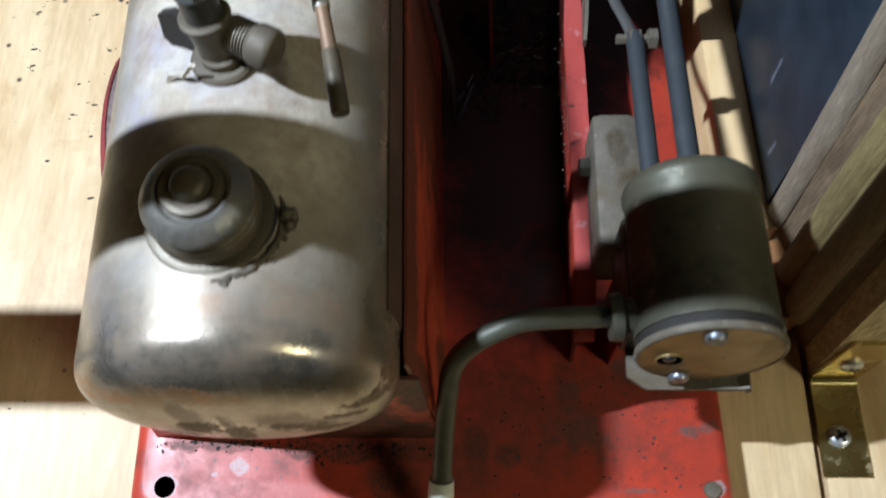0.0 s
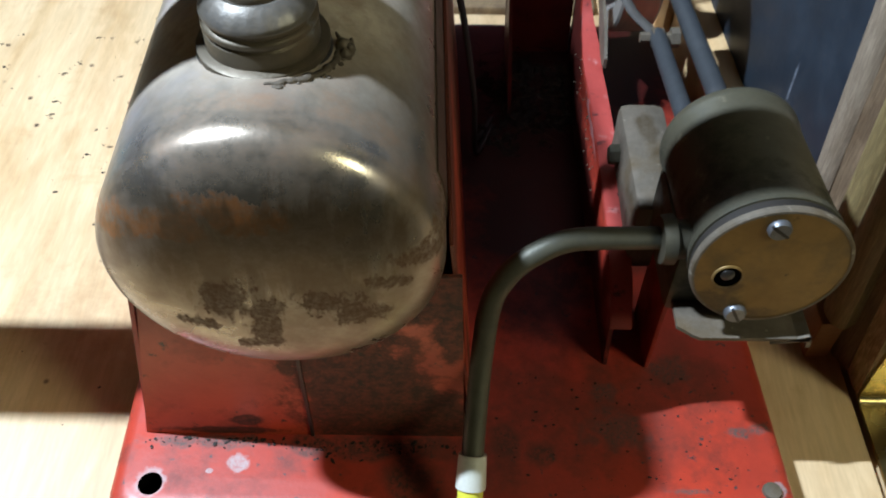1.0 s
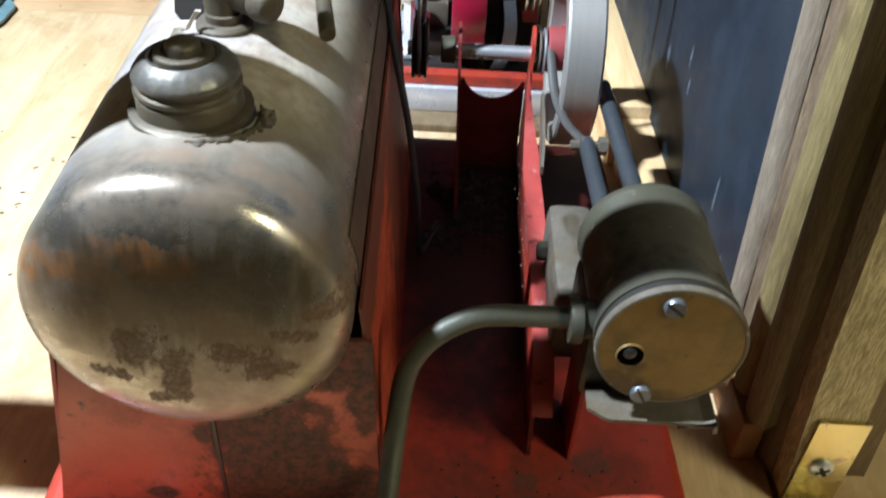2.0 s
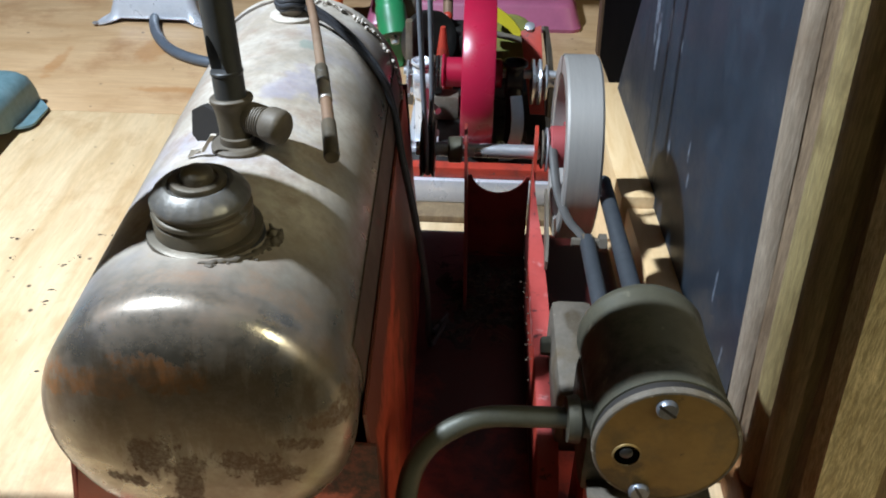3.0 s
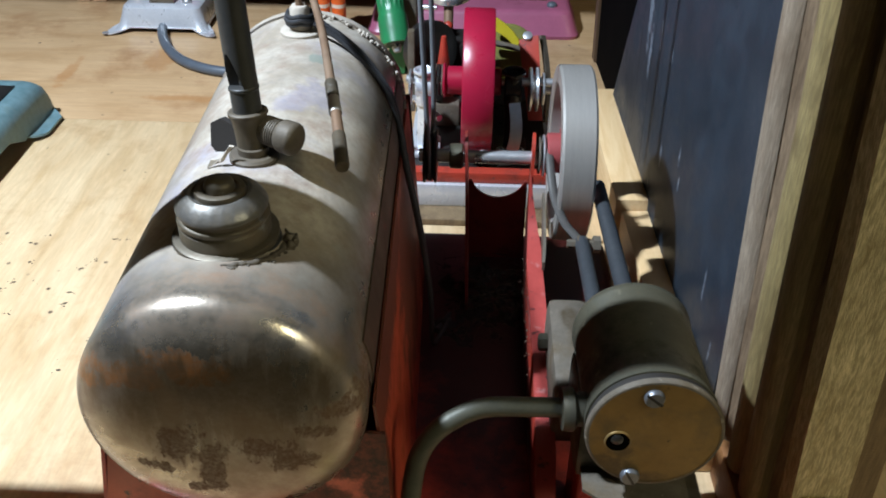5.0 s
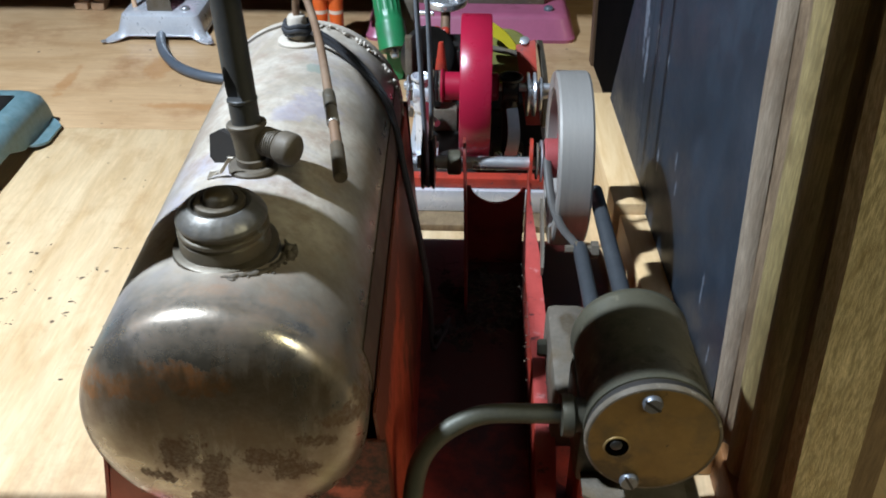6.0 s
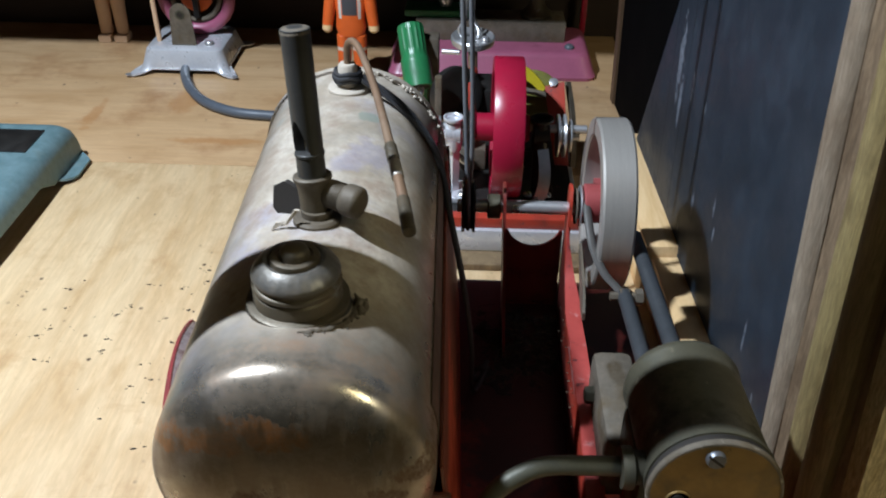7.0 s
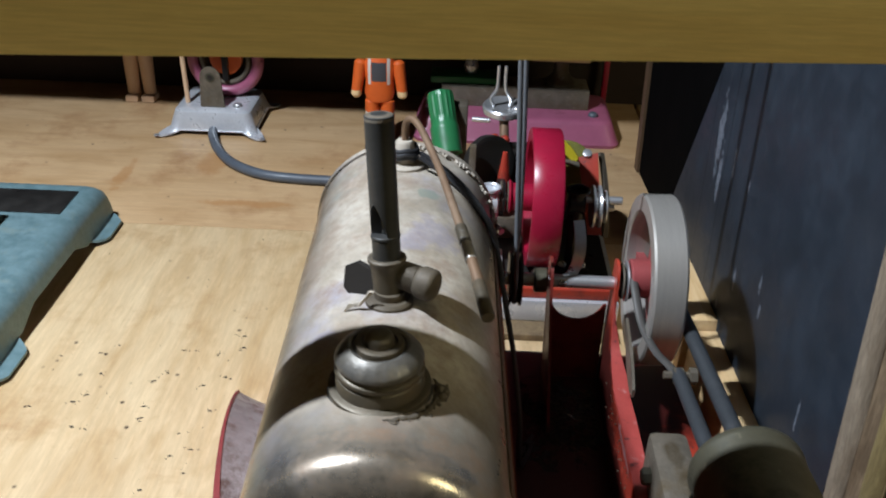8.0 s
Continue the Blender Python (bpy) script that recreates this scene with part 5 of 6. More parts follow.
def bearing_post(x, y, material, cup):
    """A six-sided pillar on a foot plate, a round bearing on top and an oil cup over it."""
    p = part("bearing_post", lathe(B(), [(0.0046, 0.0), (0.0046, CWZ - 0.0330), (0.0040, CWZ - 0.0310)], pose(x, y, 0.0235, 0, 0, 30), 6), material, e2)
    part("bearing_foot", box(B(), (x - 0.010, y - 0.013, 0.0202), (x + 0.010, y + 0.011, 0.0240), 0.0012), material, p)
    part("bearing_shell", lathe(B(), [(0.003, 0.0), (0.0064, 0.0), (0.0070, 0.0006), (0.0070, 0.0092), (0.0062, 0.0098), (0.003, 0.0098)], along((x - 0.0049, y, CWZ - 0.001), (x + 1, y, CWZ - 0.001)), 28), material, p)
    part("bearing_boss", lathe(B(), [(0.0050, -0.012), (0.0056, -0.009), (0.0052, -0.003), (0.0048, 0.006)], pose(x, y - 0.001, CWZ), 24), material, p)
    for sgn in (-1, 1):
        screw = part("foot_screw", lathe(B(), [(0.0026, 0), (0.0026, 0.0012), (0.0018, 0.0020), (0, 0.0020)], pose(x + 0.0060 * sgn, y - 0.0088, 0.0240), 20), CHROME, p)
        part("slot", box(B(), (-0.0004, -0.0024, 0.0016), (0.0004, 0.0024, 0.0021), 0, pose(x + 0.0060 * sgn, y - 0.0088, 0.0240, 0, 0, 25)), BLACK, screw)
    part("oil_cup", lathe(B(), [(0.0024, 0.0), (0.0024, 0.0020), (cup * 0.8, 0.0030), (cup, 0.0036), (cup, 0.0050), (cup * 0.86, 0.0053), (cup * 0.74, 0.0046), (cup * 0.70, 0.0020), (0.0, 0.0018)], pose(x, y - 0.001, CWZ + 0.0045), 32), material, p)
    return p


bearing_post(-0.0210, CWY - 0.006, SILVERED, 0.0062)
bearing_post(0.0320, CWY - 0.004, BLACK, 0.0072)
part("side_disc", lathe(B(), [(0.0026, 0), (0.0105, 0), (0.0108, 0.0004), (0.0105, 0.0012), (0.0026, 0.0014)], along((-0.0300, CWY, CWZ - 0.005), (1, CWY, CWZ - 0.005)), 36), CHROME, e2)
for k in range(3):
    part("spacer_ring", lathe(B(), [(0.0026, 0), (0.0092, 0), (0.0095, 0.0004), (0.0092, 0.0010), (0.0026, 0.0010)], along((-0.0148 + 0.0021 * k, CWY, CWZ), (1, CWY, CWZ)), 32), BLACK if k == 1 else CASTGREY, e2)


def sheet4(a, b, c, d, thick, bend=(0, 0, 0), nu=8, nv=3):
    """A sheet between four corners, bowed by a vector at its middle."""
    a, b, c, d, w = (Vector(q) for q in (a, b, c, d, bend))
    return grid_sheet(B(), lambda u, v: (a * (1 - v) + b * v) * (1 - u) + (d * (1 - v) + c * v) * u + w * math.sin(math.pi * u), nu, nv, thick)


part("slide_bar", rod(B(), (-0.0120, 0.372, 0.036), (-0.0300, 0.400, 0.036), 0.0022), CHROME, e2)
part("guard_plate", sheet4((0.0295, 0.352, 0.0570), (0.0360, 0.354, 0.0570), (0.0325, 0.343, 0.0215), (0.0245, 0.341, 0.0215), 0.0010, (0.0035, -0.004, 0.0)), CHROME, e2, "curved bright guard plate")
part("drive_disc", lathe(B(), [(0.0026, 0), (0.0130, 0), (0.0134, 0.0005), (0.0130, 0.0016), (0.0090, 0.0020), (0.0090, 0.0036), (0.0130, 0.0040), (0.0134, 0.0050), (0.0130, 0.0056), (0.0026, 0.0056)], along((0.0420, CWY + 0.003, CWZ - 0.006), (1, CWY + 0.003, CWZ - 0.006)), 36), CHROME, e2)
part("drive_disc", lathe(B(), [(0.0, 0), (0.0100, 0), (0.0104, 0.0005), (0.0100, 0.0012), (0.0030, 0.0020), (0.0026, 0.0060), (0.0, 0.0062)], along((0.0500, CWY + 0.003, CWZ - 0.006), (1, CWY + 0.003, CWZ - 0.006)), 36), CHROME, e2)
part("red_arm", sheet4((0.0365, 0.410, 0.0725), (0.0485, 0.410, 0.0765), (0.0530, 0.384, 0.0300), (0.0440, 0.384, 0.0300), 0.0026), RED, e2, "red painted flat arm")
part("arm_edge", sheet4((0.0490, 0.413, 0.0750), (0.0520, 0.415, 0.0740), (0.0570, 0.388, 0.0260), (0.0535, 0.386, 0.0280), 0.0020, (0.0020, 0, 0)), CASTGREY, e2)
part("arm_screw", lathe(B(), [(0.0030, 0), (0.0030, 0.002), (0, 0.003)], along((0.0415, 0.4090, 0.0755), (0.0410, 0.4000, 0.090)), 20), CHROME, e2)
disc = part("belt_wheel", lathe(B(), [(0.003, 0.0), (0.0240, 0.0), (0.0255, 0.0012), (0.0255, 0.0050), (0.0240, 0.0062), (0.003, 0.0062)], along((0.0270, 0.430, 0.044), (0.0330, 0.412, 0.056)), 40), BLACK, e2)
yd = along((0.0300, 0.4230, 0.0580), (0.0280, 0.4030, 0.0650))
ydisc = part("yellow_disc", lathe(B(), [(0.0026, 0.0), (0.0185, 0.0), (0.0193, 0.0008), (0.0193, 0.0030), (0.0185, 0.0038), (0.0026, 0.0038)], yd, 40), OLIVEYELLOW, e2, "dull olive yellow disc")
part("yellow_band", sheet4((0.0200, 0.4195, 0.0850), (0.0195, 0.4195, 0.0760), (0.0350, 0.4185, 0.0640), (0.0375, 0.4185, 0.0690), 0.0016, (0.0012, 0, 0.0012)), YELLOW, e2, "yellow painted strip")
part("cross_bar", rod(B(), (0.0195, 0.4150, 0.0690), (0.0420, 0.4150, 0.0640), 0.0020), CASTGREY, e2)
part("dark_wheel", lathe(B(), [(0.0026, 0), (0.0150, 0.0008), (0.0180, 0.0), (0.0197, 0.0006), (0.0197, 0.0064), (0.0180, 0.0070), (0.0150, 0.0062), (0.0026, 0.0070)], along((-0.0225, 0.4330, 0.0550), (-0.0130, 0.4200, 0.0590)), 40), BLACK, e2, "black spoked drive wheel")
part("side_pin", rod(B(), (-0.0330, 0.500, 0.0595), (-0.0195, 0.498, 0.0598), 0.0019), CHROME, e2)
part("red_cone", lathe(B(), [(0.0085, 0.0), (0.0080, 0.004), (0.0016, 0.0535), (0.0, 0.0540)], pose(-0.0112, 0.411, 0.0202), 24), RED, e2, "red painted cone strut")
part("frame_strip", box(B(), (-0.0345, 0.412, 0.0195), (-0.0300, 0.418, 0.0760), 0.001), CASTGREY, e2)
part("dark_crank", lathe(B(), [(0.0026, 0), (0.0120, 0.0005), (0.0120, 0.0050), (0.0026, 0.0055)], along((-0.0160, CWY + 0.034, 0.046), (1, CWY + 0.034, 0.046)), 30), BLACK, e2)
part("cross_head", box(B(), (-0.0175, 0.392, 0.0195), (0.0000, 0.404, 0.036), 0.002), CASTGREY, e2)
part("cylinder_block", box(B(), (-0.0280, 0.440, 0.0195), (0.0260, 0.472, 0.056), 0.004), BLACK, e2)
# governor with fly balls
gv = part("governor_stem", rod(B(), (-0.0095, 0.440, 0.045), (-0.0105, 0.481, 0.0730), 0.0034), COPPER, e2)
part("governor_plate", lathe(B(), [(0.003, -0.0010), (0.0130, -0.0010), (0.0152, 0.0004), (0.0156, 0.0020), (0.0156, 0.0046), (0.0146, 0.0056), (0.0125, 0.0046), (0.003, 0.0040)], pose(-0.0105, 0.482, 0.0735, 4, 0, 0), 48), CHROME, gv)
part("governor_arm", tube(B(), [(-0.0180, 0.480, 0.0780), (-0.0205, 0.480, 0.0840), (-0.0165, 0.480, 0.0920), (-0.0160, 0.480, 0.1080)], 0.0012, 8), CHROME, gv)
part("governor_arm", tube(B(), [(-0.0070, 0.480, 0.0780), (-0.0065, 0.480, 0.0840), (-0.0105, 0.480, 0.0920), (-0.0110, 0.480, 0.1080)], 0.0012, 8), CHROME, gv)
for q, mt in (((-0.0165, 0.470, 0.0575), RED), ((-0.0100, 0.4550, 0.0630), RED), ((-0.0020, 0.474, 0.0780), CHROME)):
    bq = B()
    bmesh.ops.create_uvsphere(bq, u_segments=20, v_segments=12, radius=0.0036, matrix=Matrix.Translation(q))
    part("governor_ball", bq, mt, gv)

# ---- green handled tool ----
gh = thing("green_handle", (-0.056, 0.51, 0), "green enamelled ribbed machine handle", "handle")
GA, GB = Vector((-0.0500, 0.503, 0.0290)), Vector((-0.0590, 0.532, 0.0690))
gm = along(GA, GB)
gl = (GB - GA).length
gb = B()
rows = []
for k in range(25):
    u = k / 24
    ring = []
    for j in range(64):
        a = 2 * math.pi * j / 64
        rr = 0.0112 if u < 0.42 else 0.0102
        rr -= 0.0007 * (1 + math.cos(16 * a)) / 2 if 0.5 < u < 0.92 else 0
        rr *= math.sqrt(max(0.05, 1 - max(0, (u - 0.93) / 0.075) ** 2))
        ring.append(gb.verts.new(gm @ Vector((rr * math.cos(a), rr * math.sin(a), gl * u))))
    rows.append(ring)
for a, b in zip(rows, rows[1:]):
    for j in range(64):
        i = (j + 1) % 64
        gb.faces.new([a[j], a[i], b[i], b[j]])
gb.faces.new(rows[0])
gb.faces.new(rows[-1])
part("grip", gb, GREEN, gh)
part("socket", lathe(B(), [(0.0, -0.0004), (0.0080, -0.0004), (0.0085, 0.0)], gm, 32), BLACK, gh)
part("inner_pin", lathe(B(), [(0.0, -0.006), (0.0026, -0.006), (0.0034, -0.003), (0.0034, 0.0)], gm, 20), CHROME, gh)
part("casting_block", box(B(), (-0.0497, 0.5305, 0.0), (-0.0362, 0.5460, 0.0578), 0.0022), CASTGREY, gh, "rough grey casting beside the grip")
part("leg", box(B(), (-0.0570, 0.512, 0.0), (-0.0440, 0.530, 0.034), 0.003), GREEN, gh)

# ---- pink machine base and what stands on it ----
pk = thing("pink_machine_base", (0.01, 0.64, 0), "faded pink enamelled tapered machine base", "machine base")
pb = B()
rings = []
for z, i in ((0.0, 0.0), (0.003, -0.0006), (0.005, 0.0010), (0.018, 0.0055), (0.0208, 0.0075), (0.022, 0.0105)):
    r = 0.009
    q = arc(0.0955 - i - r, 0.590 + i + r, r, -90, 0, 5) + arc(0.0955 - i - r, 0.672 - i - r, r, 0, 90, 5) + arc(-0.082 + i + r, 0.672 - i - r, r, 90, 180, 5) + arc(-0.082 + i + r, 0.590 + i + r, r, 180, 270, 5)
    rings.append([pb.verts.new((x, y, z)) for x, y in q])
for a, b in zip(rings, rings[1:]):
    for k in range(len(a)):
        j = (k + 1) % len(a)
        pb.faces.new([a[k], a[j], b[j], b[k]])
pb.faces.new(rings[-1])
part("body", pb, PINK, pk)
part("top_plate", box(B(), (-0.060, 0.622, 0.0215), (0.070, 0.655, 0.0395), 0.0015), CASTGREY, pk)
part("corner_bolt", lathe(B(), [(0.0042, 0), (0.0042, 0.0016), (0.003, 0.003), (0, 0.0034)], pose(0.073, 0.610, 0.0220), 20), GREYRUBBER, pk)
dm = thing("toy_drill_press", (-0.03, 0.64, 0.0395), "small bright metal toy drill on a green foot", "toy machine")
part("foot", box(B(), (-0.0700, 0.628, 0.0397), (-0.0100, 0.654, 0.0460), 0.002), GREEN, dm)
part("spindle", lathe(B(), [(0.0, 0.0), (0.0050, 0.001), (0.0066, 0.006), (0.0052, 0.011), (0.0042, 0.013), (0.0080, 0.016), (0.0088, 0.026), (0.0060, 0.030), (0.0048, 0.034), (0.0048, 0.062), (0.0, 0.062)], pose(-0.0345, 0.640, 0.046), 32), CHROME, dm)
part("hand_wheel", tube(B(), [(-0.0345 + 0.021 * math.cos(a), 0.652, 0.078 + 0.021 * math.sin(a)) for a in [2 * math.pi * k / 20 for k in range(21)]], 0.0013, 8, 3), COPPER, dm)
part("side_rod", rod(B(), (-0.0345, 0.640, 0.0625), (-0.0120, 0.636, 0.0650), 0.0013), CHROME, dm)
tb = thing("toy_work_table", (0.043, 0.64, 0.0395), "small tan table on a turned pedestal", "toy table")
part("table_top", box(B(), (0.0180, 0.626, 0.0635), (0.0680, 0.652, 0.0675), 0.001), SKIN, tb)
part("pedestal", lathe(B(), [(0.0140, 0.0), (0.0140, 0.003), (0.0090, 0.007), (0.0065, 0.012), (0.0065, 0.019), (0.0090, 0.024)], pose(0.0450, 0.640, 0.0396), 24), DARKBRASS, tb)
rp = thing("red_post", (0.092, 0.685, 0), "thin dark red upright rod", "rod")
part("rod", box(B(), (0.0895, 0.683, 0.0), (0.0945, 0.688, 0.30), 0.0006), CRIMSON, rp)

# ---- bright pressed base with a red ring wheel ----
sb = thing("silver_toy_stand", (-0.256, 0.61, 0), "bright pressed metal stand with four feet", "toy stand")


def pressed_stand(x0, x1, y0, y1, high, flare, r=0.010, slope=0.008):
    """A sheet metal stand pressed in one piece: flat top, sloping sides, and corners that sweep out into flat round feet."""
    bm = B()
    n = 10
    q = []
    for cx, cy, a0 in ((x1 - r, y0 + r, -90), (x1 - r, y1 - r, 0), (x0 + r, y1 - r, 90), (x0 + r, y0 + r, 180)):
        for k in range(n + 1):
            a = radians(a0 + 90 * k / n)
            q.append((cx, cy, math.cos(a), math.sin(a), math.sin(math.pi * k / n) ** 0.6))
    dense = []
    for k, a in enumerate(q):
        dense.append(a)
        b = q[(k + 1) % len(q)]
        if (Vector(a[:2]) - Vector(b[:2])).length > r:
            for m in range(1, 8):
                u = m / 8
                dense.append((a[0] + (b[0] - a[0]) * u, a[1] + (b[1] - a[1]) * u, a[2], a[3], 0.0))
    rings = []
    for out, z, corner in ((-0.010 - slope, high, 0), (-0.004 - slope, high - 0.0003, 0), (-0.0008 - slope, high - 0.0022, 0), (-0.5 * slope, high * 0.62, 0), (-0.1 * slope, high * 0.30, 0.15), (0.0, high * 0.12, 0.45), (0.0004, 0.0024, 0.8), (0.0008, 0.0020, 1.0)):
        ring = []
        for cx, cy, dx, dy, c in dense:
            w = c * corner
            diag = Vector((math.copysign(1, cx - (x0 + x1) / 2), math.copysign(1, cy - (y0 + y1) / 2), 0)) * 0.7071
            lift = (high * 0.24 - z) * (1 - c) if z < high * 0.24 else 0.0
            d = max(0.002, r + out)
            inset = min(0.0, r + out - 0.002)
            kx, ky = (cx - (x0 + x1) / 2) / ((x1 - x0) / 2 - r), (cy - (y0 + y1) / 2) / ((y1 - y0) / 2 - r)
            ring.append(bm.verts.new(Vector((cx + kx * inset + dx * d, cy + ky * inset + dy * d, z + lift)) + diag * flare * w))
        rings.append(ring)
    fs = []
    for a, b in zip(rings, rings[1:]):
        for k in range(len(a)):
            j = (k + 1) % len(a)
            fs.append(bm.faces.new([a[k], a[j], b[j], b[k]]))
    fs.append(bm.faces.new(rings[0]))
    bmesh.ops.recalc_face_normals(bm, faces=fs)
    bmesh.ops.solidify(bm, geom=fs, thickness=0.0010)
    return bm


part("pressed_top", pressed_stand(-0.2925, -0.2195, 0.583, 0.650, 0.0222, 0.0150, 0.010, 0.003), SILVERED, sb, "bright pressed sheet with flared feet")
for x, y in ((-0.2105, 0.5745), (-0.3015, 0.5745)):
    part("foot_screw", lathe(B(), [(0.0026, 0), (0.0024, 0.0008), (0, 0.0014)], pose(x, y, 0.0024), 16), CHROME, sb)
tb1 = B()
plate(tb1, [(-0.0105, 0.0)] + [(0.0105, 0.0)] + arc(0.0, 0.0270, 0.0088, 0, 180, 12), pose(-0.2560, 0.5950, 0.0224, 90, 0, 0), 0.0012)
tab = part("bearing_tab", tb1, CASTGREY, sb, "pale rounded bearing tab")
part("eyelet", lathe(B(), [(0.0022, 0.0004), (0.0040, 0.0004), (0.0040, 0.0), (0.0022, 0.0)], pose(-0.2560, 0.5936, 0.0490, 90, 0, 0), 20), GUNMETAL, tab)
part("eyelet_hole", lathe(B(), [(0.0, 0.0006), (0.0023, 0.0006), (0.0023, 0.0)], pose(-0.2560, 0.5936, 0.0490, 90, 0, 0), 16), BLACK, tab)
ring = B()
tube(ring, [(-0.2490 + 0.0285 * math.cos(a), 0.622, 0.0560 + 0.0285 * math.sin(a)) for a in [2 * math.pi * k / 28 for k in range(29)]], 0.0052, 12, 3)
rw = part("ring_wheel", ring, PINK, sb, "dull red ring wheel")
part("inner_ring", tube(B(), [(-0.2490 + 0.0205 * math.cos(a), 0.621, 0.0560 + 0.0205 * math.sin(a)) for a in [2 * math.pi * k / 24 for k in range(25)]], 0.0022, 8, 3), CASTGREY, sb)
part("orange_core", lathe(B(), [(0.0, 0.0), (0.0120, 0.0), (0.0140, 0.003), (0.0140, 0.010), (0.0, 0.010)], pose(-0.2490, 0.632, 0.0560, 90, 0, 0), 24), ORANGE, sb)
part("core_cross", box(B(), (-0.2515, 0.6160, 0.0380), (-0.2465, 0.6215, 0.0740), 0.001), BLACK, sb)
part("cream_rod", rod(B(), (-0.2800, 0.603, 0.0222), (-0.2822, 0.606, 0.0900), 0.0021), SKIN, sb, "cream upright rod")
part("screw_head", lathe(B(), [(0.0042, 0), (0.0042, 0.0012), (0.003, 0.0028), (0, 0.0032)], pose(-0.2355, 0.598, 0.0222), 20), CHROME, sb)
hs = thing("grey_hose", (-0.21, 0.50, 0), "dark grey rubber hose lying on the board", "hose")
part("hose", tube(B(), [(-0.2560, 0.590, 0.0052), (-0.2520, 0.572, 0.0045), (-0.2400, 0.545, 0.0042), (-0.2210, 0.520, 0.0042), (-0.1950, 0.504, 0.0042), (-0.1650, 0.499, 0.0042), (-0.1300, 0.497, 0.0042), (-0.1000, 0.490, 0.0042), (-0.0700, 0.470, 0.0042)], 0.0040, 14), GREYRUBBER, hs)

# ---- figures: plain shapes ----
def limb(bm, a, b, r0, r1, seg=14):
    return rod(bm, a, b, r0, seg, min(r0, r1) * 0.5, r1)


def toy_figure(name, place, main, label, height=0.095):
    """A small moulded figure as one plain mesh of rounded limbs."""
    bm = B()
    x, y, _ = place
    s = height / 0.095
    for k in (-1, 1):
        limb(bm, (x + 0.0068 * k * s, y, 0.004), (x + 0.0062 * k * s, y + 0.001, 0.045 * s), 0.0052 * s, 0.0062 * s)
        box(bm, (x + (0.0068 * k - 0.0055) * s, y - 0.009 * s, 0.0), (x + (0.0068 * k + 0.0055) * s, y + 0.006 * s, 0.006 * s), 0.0015)
        limb(bm, (x + 0.0195 * k * s, y - 0.003, 0.046 * s), (x + 0.0150 * k * s, y, 0.077 * s), 0.0042 * s, 0.0052 * s)
    lathe(bm, [(0.0, 0.042 * s), (0.0105 * s, 0.043 * s), (0.0125 * s, 0.050 * s), (0.0115 * s, 0.060 * s), (0.0135 * s, 0.074 * s), (0.0100 * s, 0.080 * s), (0.0040 * s, 0.082 * s), (0.0, 0.082 * s)], Matrix.Translation((x, y, 0)) @ Matrix.Diagonal((1, 0.62, 1, 1)), 24)
    bmesh.ops.create_uvsphere(bm, u_segments=18, v_segments=12, radius=0.0080 * s, matrix=Matrix.Translation((x, y, 0.089 * s)))
    return tagged(part(name, bm, main), label, "toy figure")


def figure_coat(name, suit, cuffs, dark):
    """One moulded toy's paint, by height and by distance from its middle line: suit, pale cuffs, dark chest plate, pale straps and boots."""
    m = bpy.data.materials.new(name)
    t, nodes, lk, b = links(m)
    co = nodes.new("ShaderNodeTexCoord").outputs["Object"]
    sp = nodes.new("ShaderNodeSeparateXYZ")
    lk.new(co, sp.inputs[0])

    def math_node(op, a, c, d=0.0):
        n = nodes.new("ShaderNodeMath")
        n.operation = op
        for k, v in enumerate((a, c, d)):
            if isinstance(v, (int, float)):
                n.inputs[k].default_value = v
            else:
                lk.new(v, n.inputs[k])
        return n.outputs[0]

    off = math_node("ABSOLUTE", math_node("ADD", sp.outputs["X"], -FIG_X), 0.0)
    z = sp.outputs["Z"]

    def band(v, lo, hi):
        return math_node("MULTIPLY", math_node("GREATER_THAN", v, lo), math_node("LESS_THAN", v, hi))

    col = blend(t, noise_node(t, co, 160, 4, 0.6), suit, tuple(0.75 * c for c in suit))
    col = blend(t, math_node("MULTIPLY", band(z, 0.040, 0.0525), math_node("GREATER_THAN", off, 0.0148)), col, cuffs)
    col = blend(t, math_node("MULTIPLY", band(z, 0.061, 0.077), math_node("LESS_THAN", off, 0.0060)), col, dark)
    col = blend(t, math_node("MULTIPLY", band(z, 0.058, 0.080), band(off, 0.0066, 0.0090)), col, (0.55, 0.50, 0.44))
    col = blend(t, band(z, 0.0305, 0.0335), col, (0.62, 0.50, 0.40))
    col = blend(t, math_node("LESS_THAN", z, 0.013), col, dark)
    lk.new(col, b.inputs["Base Color"])
    b.inputs["Roughness"].default_value = 0.5
    return m


FIG_X, FIG_Y = -0.1095, 0.574
toy_figure("toy_figure", (FIG_X, FIG_Y, 0), figure_coat("orange_moulded_plastic", (0.70, 0.12, 0.015), (0.70, 0.50, 0.26), (0.05, 0.05, 0.055)), "orange moulded plastic toy figure standing on the board")
toy_figure("toy_figure", (-0.342, 0.662, 0), SKIN, "pale tan moulded plastic toy figure in shadow", 0.105)

# ---- teal cast stand ----
tl = thing("teal_cast_stand", (-0.36, 0.35, 0), "teal hammered paint cast stand with black top plate", "toy stand")
TY0, TY1, TX0, TX1, TH = 0.238, 0.432, -0.470, -0.2885, 0.0270


def tab_at(y):
    """How far the side sweeps out into a foot at this place along it."""
    best = 0.0
    for lo, hi in ((TY0 + 0.001, TY0 + 0.042), (TY1 - 0.043, TY1 - 0.001)):
        d = min(y - lo, hi - y)
        if d > 0:
            best = max(best, min(1.0, math.sqrt(d / 0.009)) if d < 0.009 else 1.0)
    return best


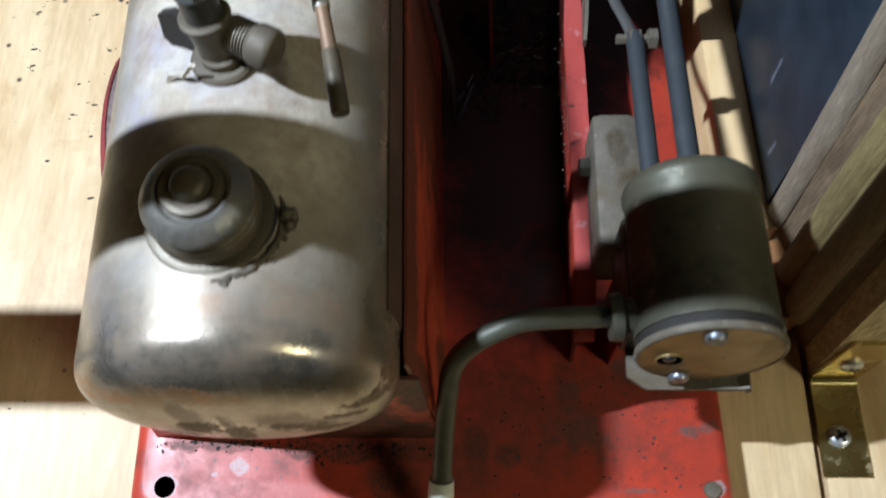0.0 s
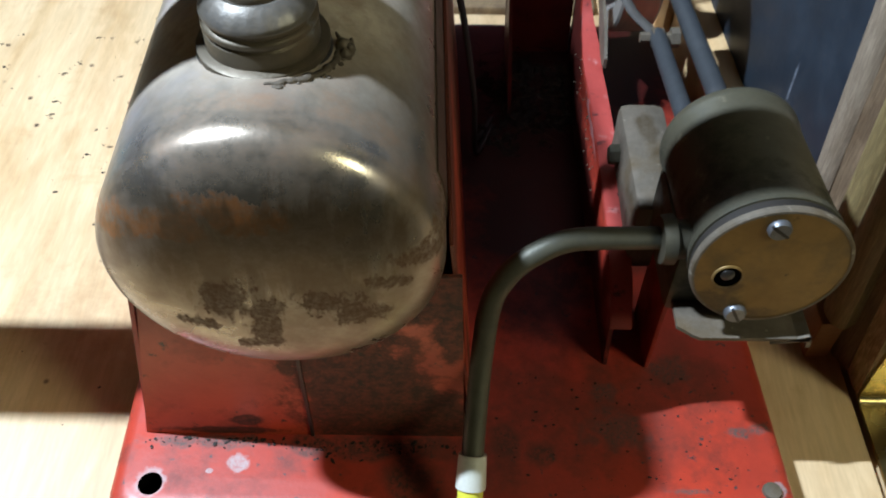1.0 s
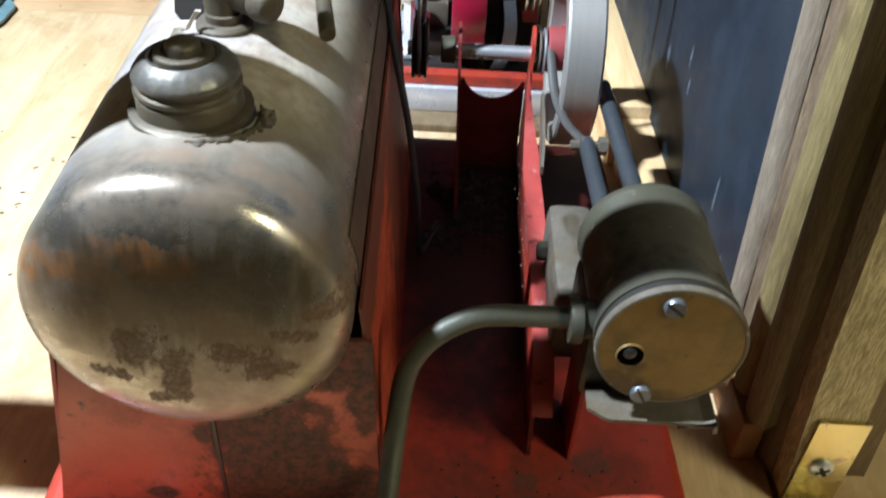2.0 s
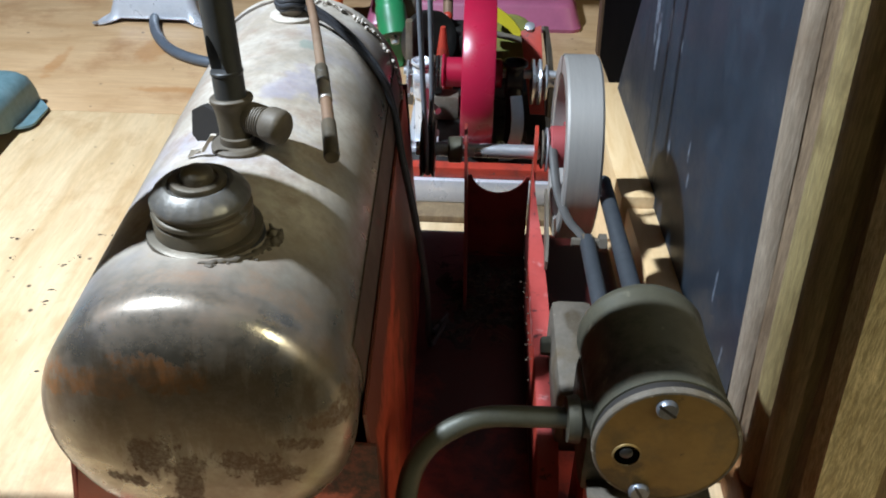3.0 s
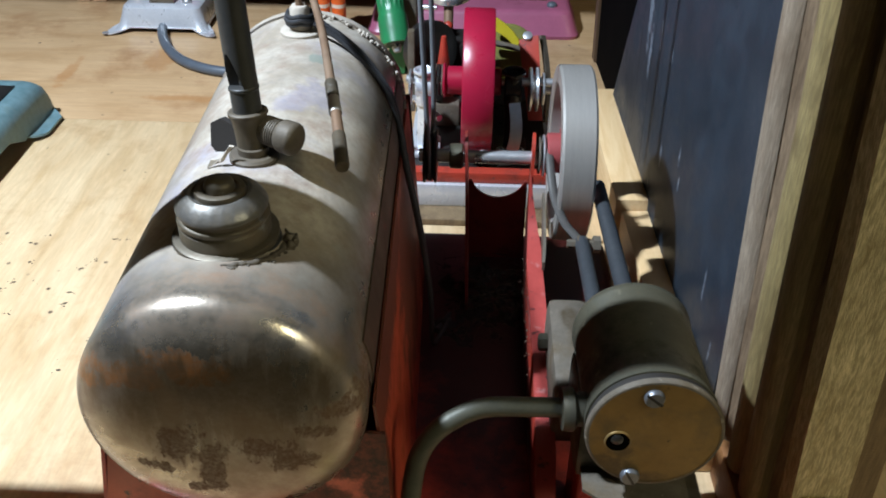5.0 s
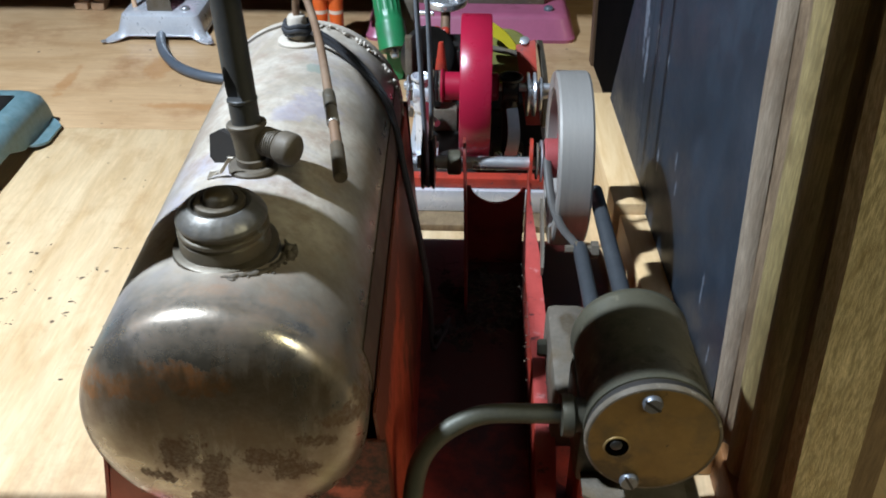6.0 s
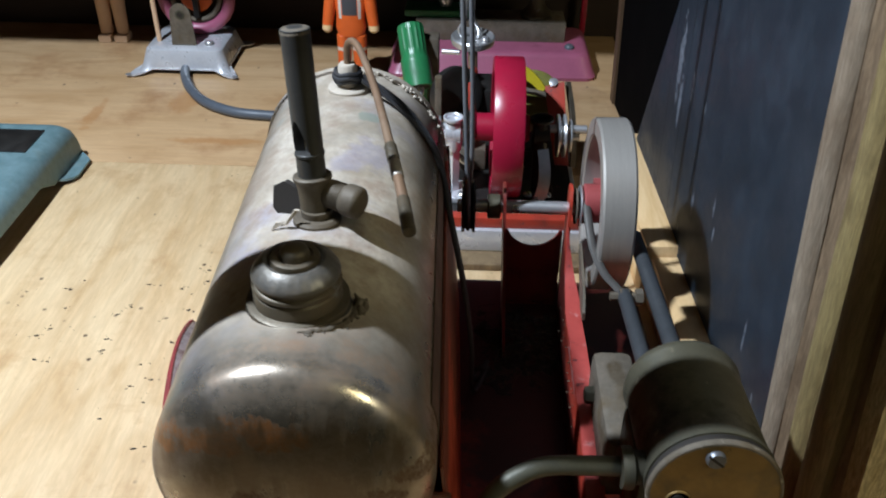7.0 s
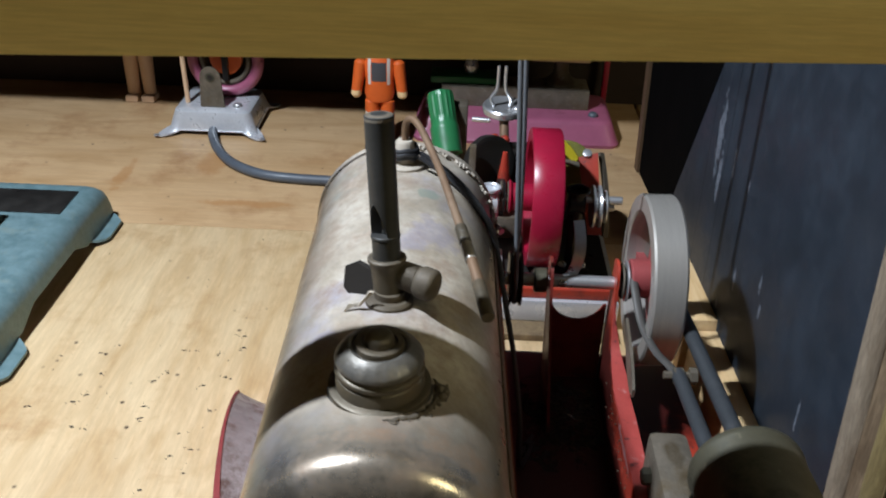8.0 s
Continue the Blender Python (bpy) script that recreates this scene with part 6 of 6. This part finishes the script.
def arch_at(y):
    d = min(y - (TY0 + 0.042), (TY1 - 0.043) - y)
    return 0.0020 + 0.0105 * min(1.0, max(0.0, d / 0.024))


teal_rows = [(TY0, 0.30), (TY0 + 0.0006, 0.62), (TY0 + 0.0030, 0.88), (TY0 + 0.0070, 0.985)]
teal_rows += [(TY0 + 0.010 + (TY1 - TY0 - 0.020) * k / 46, 1.0) for k in range(47)]
teal_rows += [(TY1 - 0.0070, 0.985), (TY1 - 0.0030, 0.88), (TY1 - 0.0006, 0.62), (TY1, 0.30)]
tbm = B()
grid = []
for y, s in teal_rows:
    t, h, low = tab_at(y), TH * s, arch_at(y)
    side = [(-0.0125, h), (-0.0075, h - 0.0006 * s), (-0.0035, h - 0.0030 * s), (-0.0014, h - 0.0075 * s)]
    for k in range(1, 5):
        side.append((-0.0014 + 0.0014 * k / 4, (h - 0.0075 * s) + (max(low, 0.0045) - (h - 0.0075 * s)) * k / 4))
    side += [(0.0010 * t, max(low, 0.0045) - 0.0016 * t), (0.0035 * t, max(low, 0.0045) - 0.0024 * t), (0.0105 * t, max(low, 0.0045) - 0.0025 * t)]
    right = [(TX1 + a, z) for a, z in side]
    left = [(TX0 - a, z) for a, z in side][::-1]
    grid.append([tbm.verts.new((x, y, z)) for x, z in left + right])
fs = []
for a, b in zip(grid, grid[1:]):
    for k in range(len(a) - 1):
        fs.append(tbm.faces.new([a[k], a[k + 1], b[k + 1], b[k]]))
bmesh.ops.recalc_face_normals(tbm, faces=fs)
bmesh.ops.solidify(tbm, geom=fs, thickness=0.0016)
part("body", tbm, TEAL, tl, "teal hammered sheet with flared feet")
part("top_plate", box(B(), (-0.4300, 0.3830, 0.0286), (-0.3010, 0.4150, 0.0296), 0.0004), BLACK, tl, "scratched black top plate")
part("bearing_block", box(B(), (-0.3680, 0.3480, 0.0286), (-0.3340, 0.3720, 0.0480), 0.002), CASTGREY, tl)
part("dark_bar", box(B(), (-0.3460, 0.3300, 0.0286), (-0.3240, 0.3460, 0.0330), 0.001), BLACK, tl)
part("dark_bar", box(B(), (-0.3620, 0.3000, 0.0286), (-0.3320, 0.3180, 0.0330), 0.001), BLACK, tl)

# ---- crumbs on the board ----
SPECKS = [(-0.239, 0.276), (-0.260, 0.272), (-0.231, 0.284), (-0.193, 0.282), (-0.186, 0.282), (-0.173, 0.279), (-0.162, 0.298), (-0.160, 0.287), (-0.196, 0.261), (-0.201, 0.254), (-0.174, 0.252), (-0.164, 0.260), (-0.232, 0.258), (-0.233, 0.240),
          (-0.223, 0.242), (-0.238, 0.234), (-0.200, 0.233), (-0.199, 0.224), (-0.165, 0.232), (-0.259, 0.229), (-0.231, 0.215), (-0.224, 0.214), (-0.176, 0.214), (-0.167, 0.203), (-0.183, 0.175), (-0.176, 0.198), (-0.166, 0.187), (-0.161, 0.157)]
cr = B()
rc = random.Random(12)


def crumb(x, y, s):
    bmesh.ops.create_icosphere(cr, subdivisions=1, radius=s, matrix=Matrix.Translation((x, y, s * 0.25)) @ Matrix.Rotation(rc.uniform(-0.5, 0.5), 4, "Z") @ Matrix.Diagonal((rc.uniform(1.2, 2.6), rc.uniform(0.6, 1.0), 0.4, 1)))


for x, y in SPECKS:
    big = rc.uniform(0.00045, 0.00085)
    crumb(x, y, big)
    for k in range(rc.randint(1, 4)):
        crumb(x + rc.gauss(0, 0.0022), y + rc.gauss(0, 0.0012), big * rc.uniform(0.3, 0.6))
for k in range(60):
    crumb(rc.uniform(-0.30, -0.135), rc.uniform(0.01, 0.42), 0.0001 + 0.0004 * rc.random() ** 3)
tagged(part("crumbs", cr, FLUFF), "small dark crumbs and dirt on the plywood", "crumbs", kind="stuff")
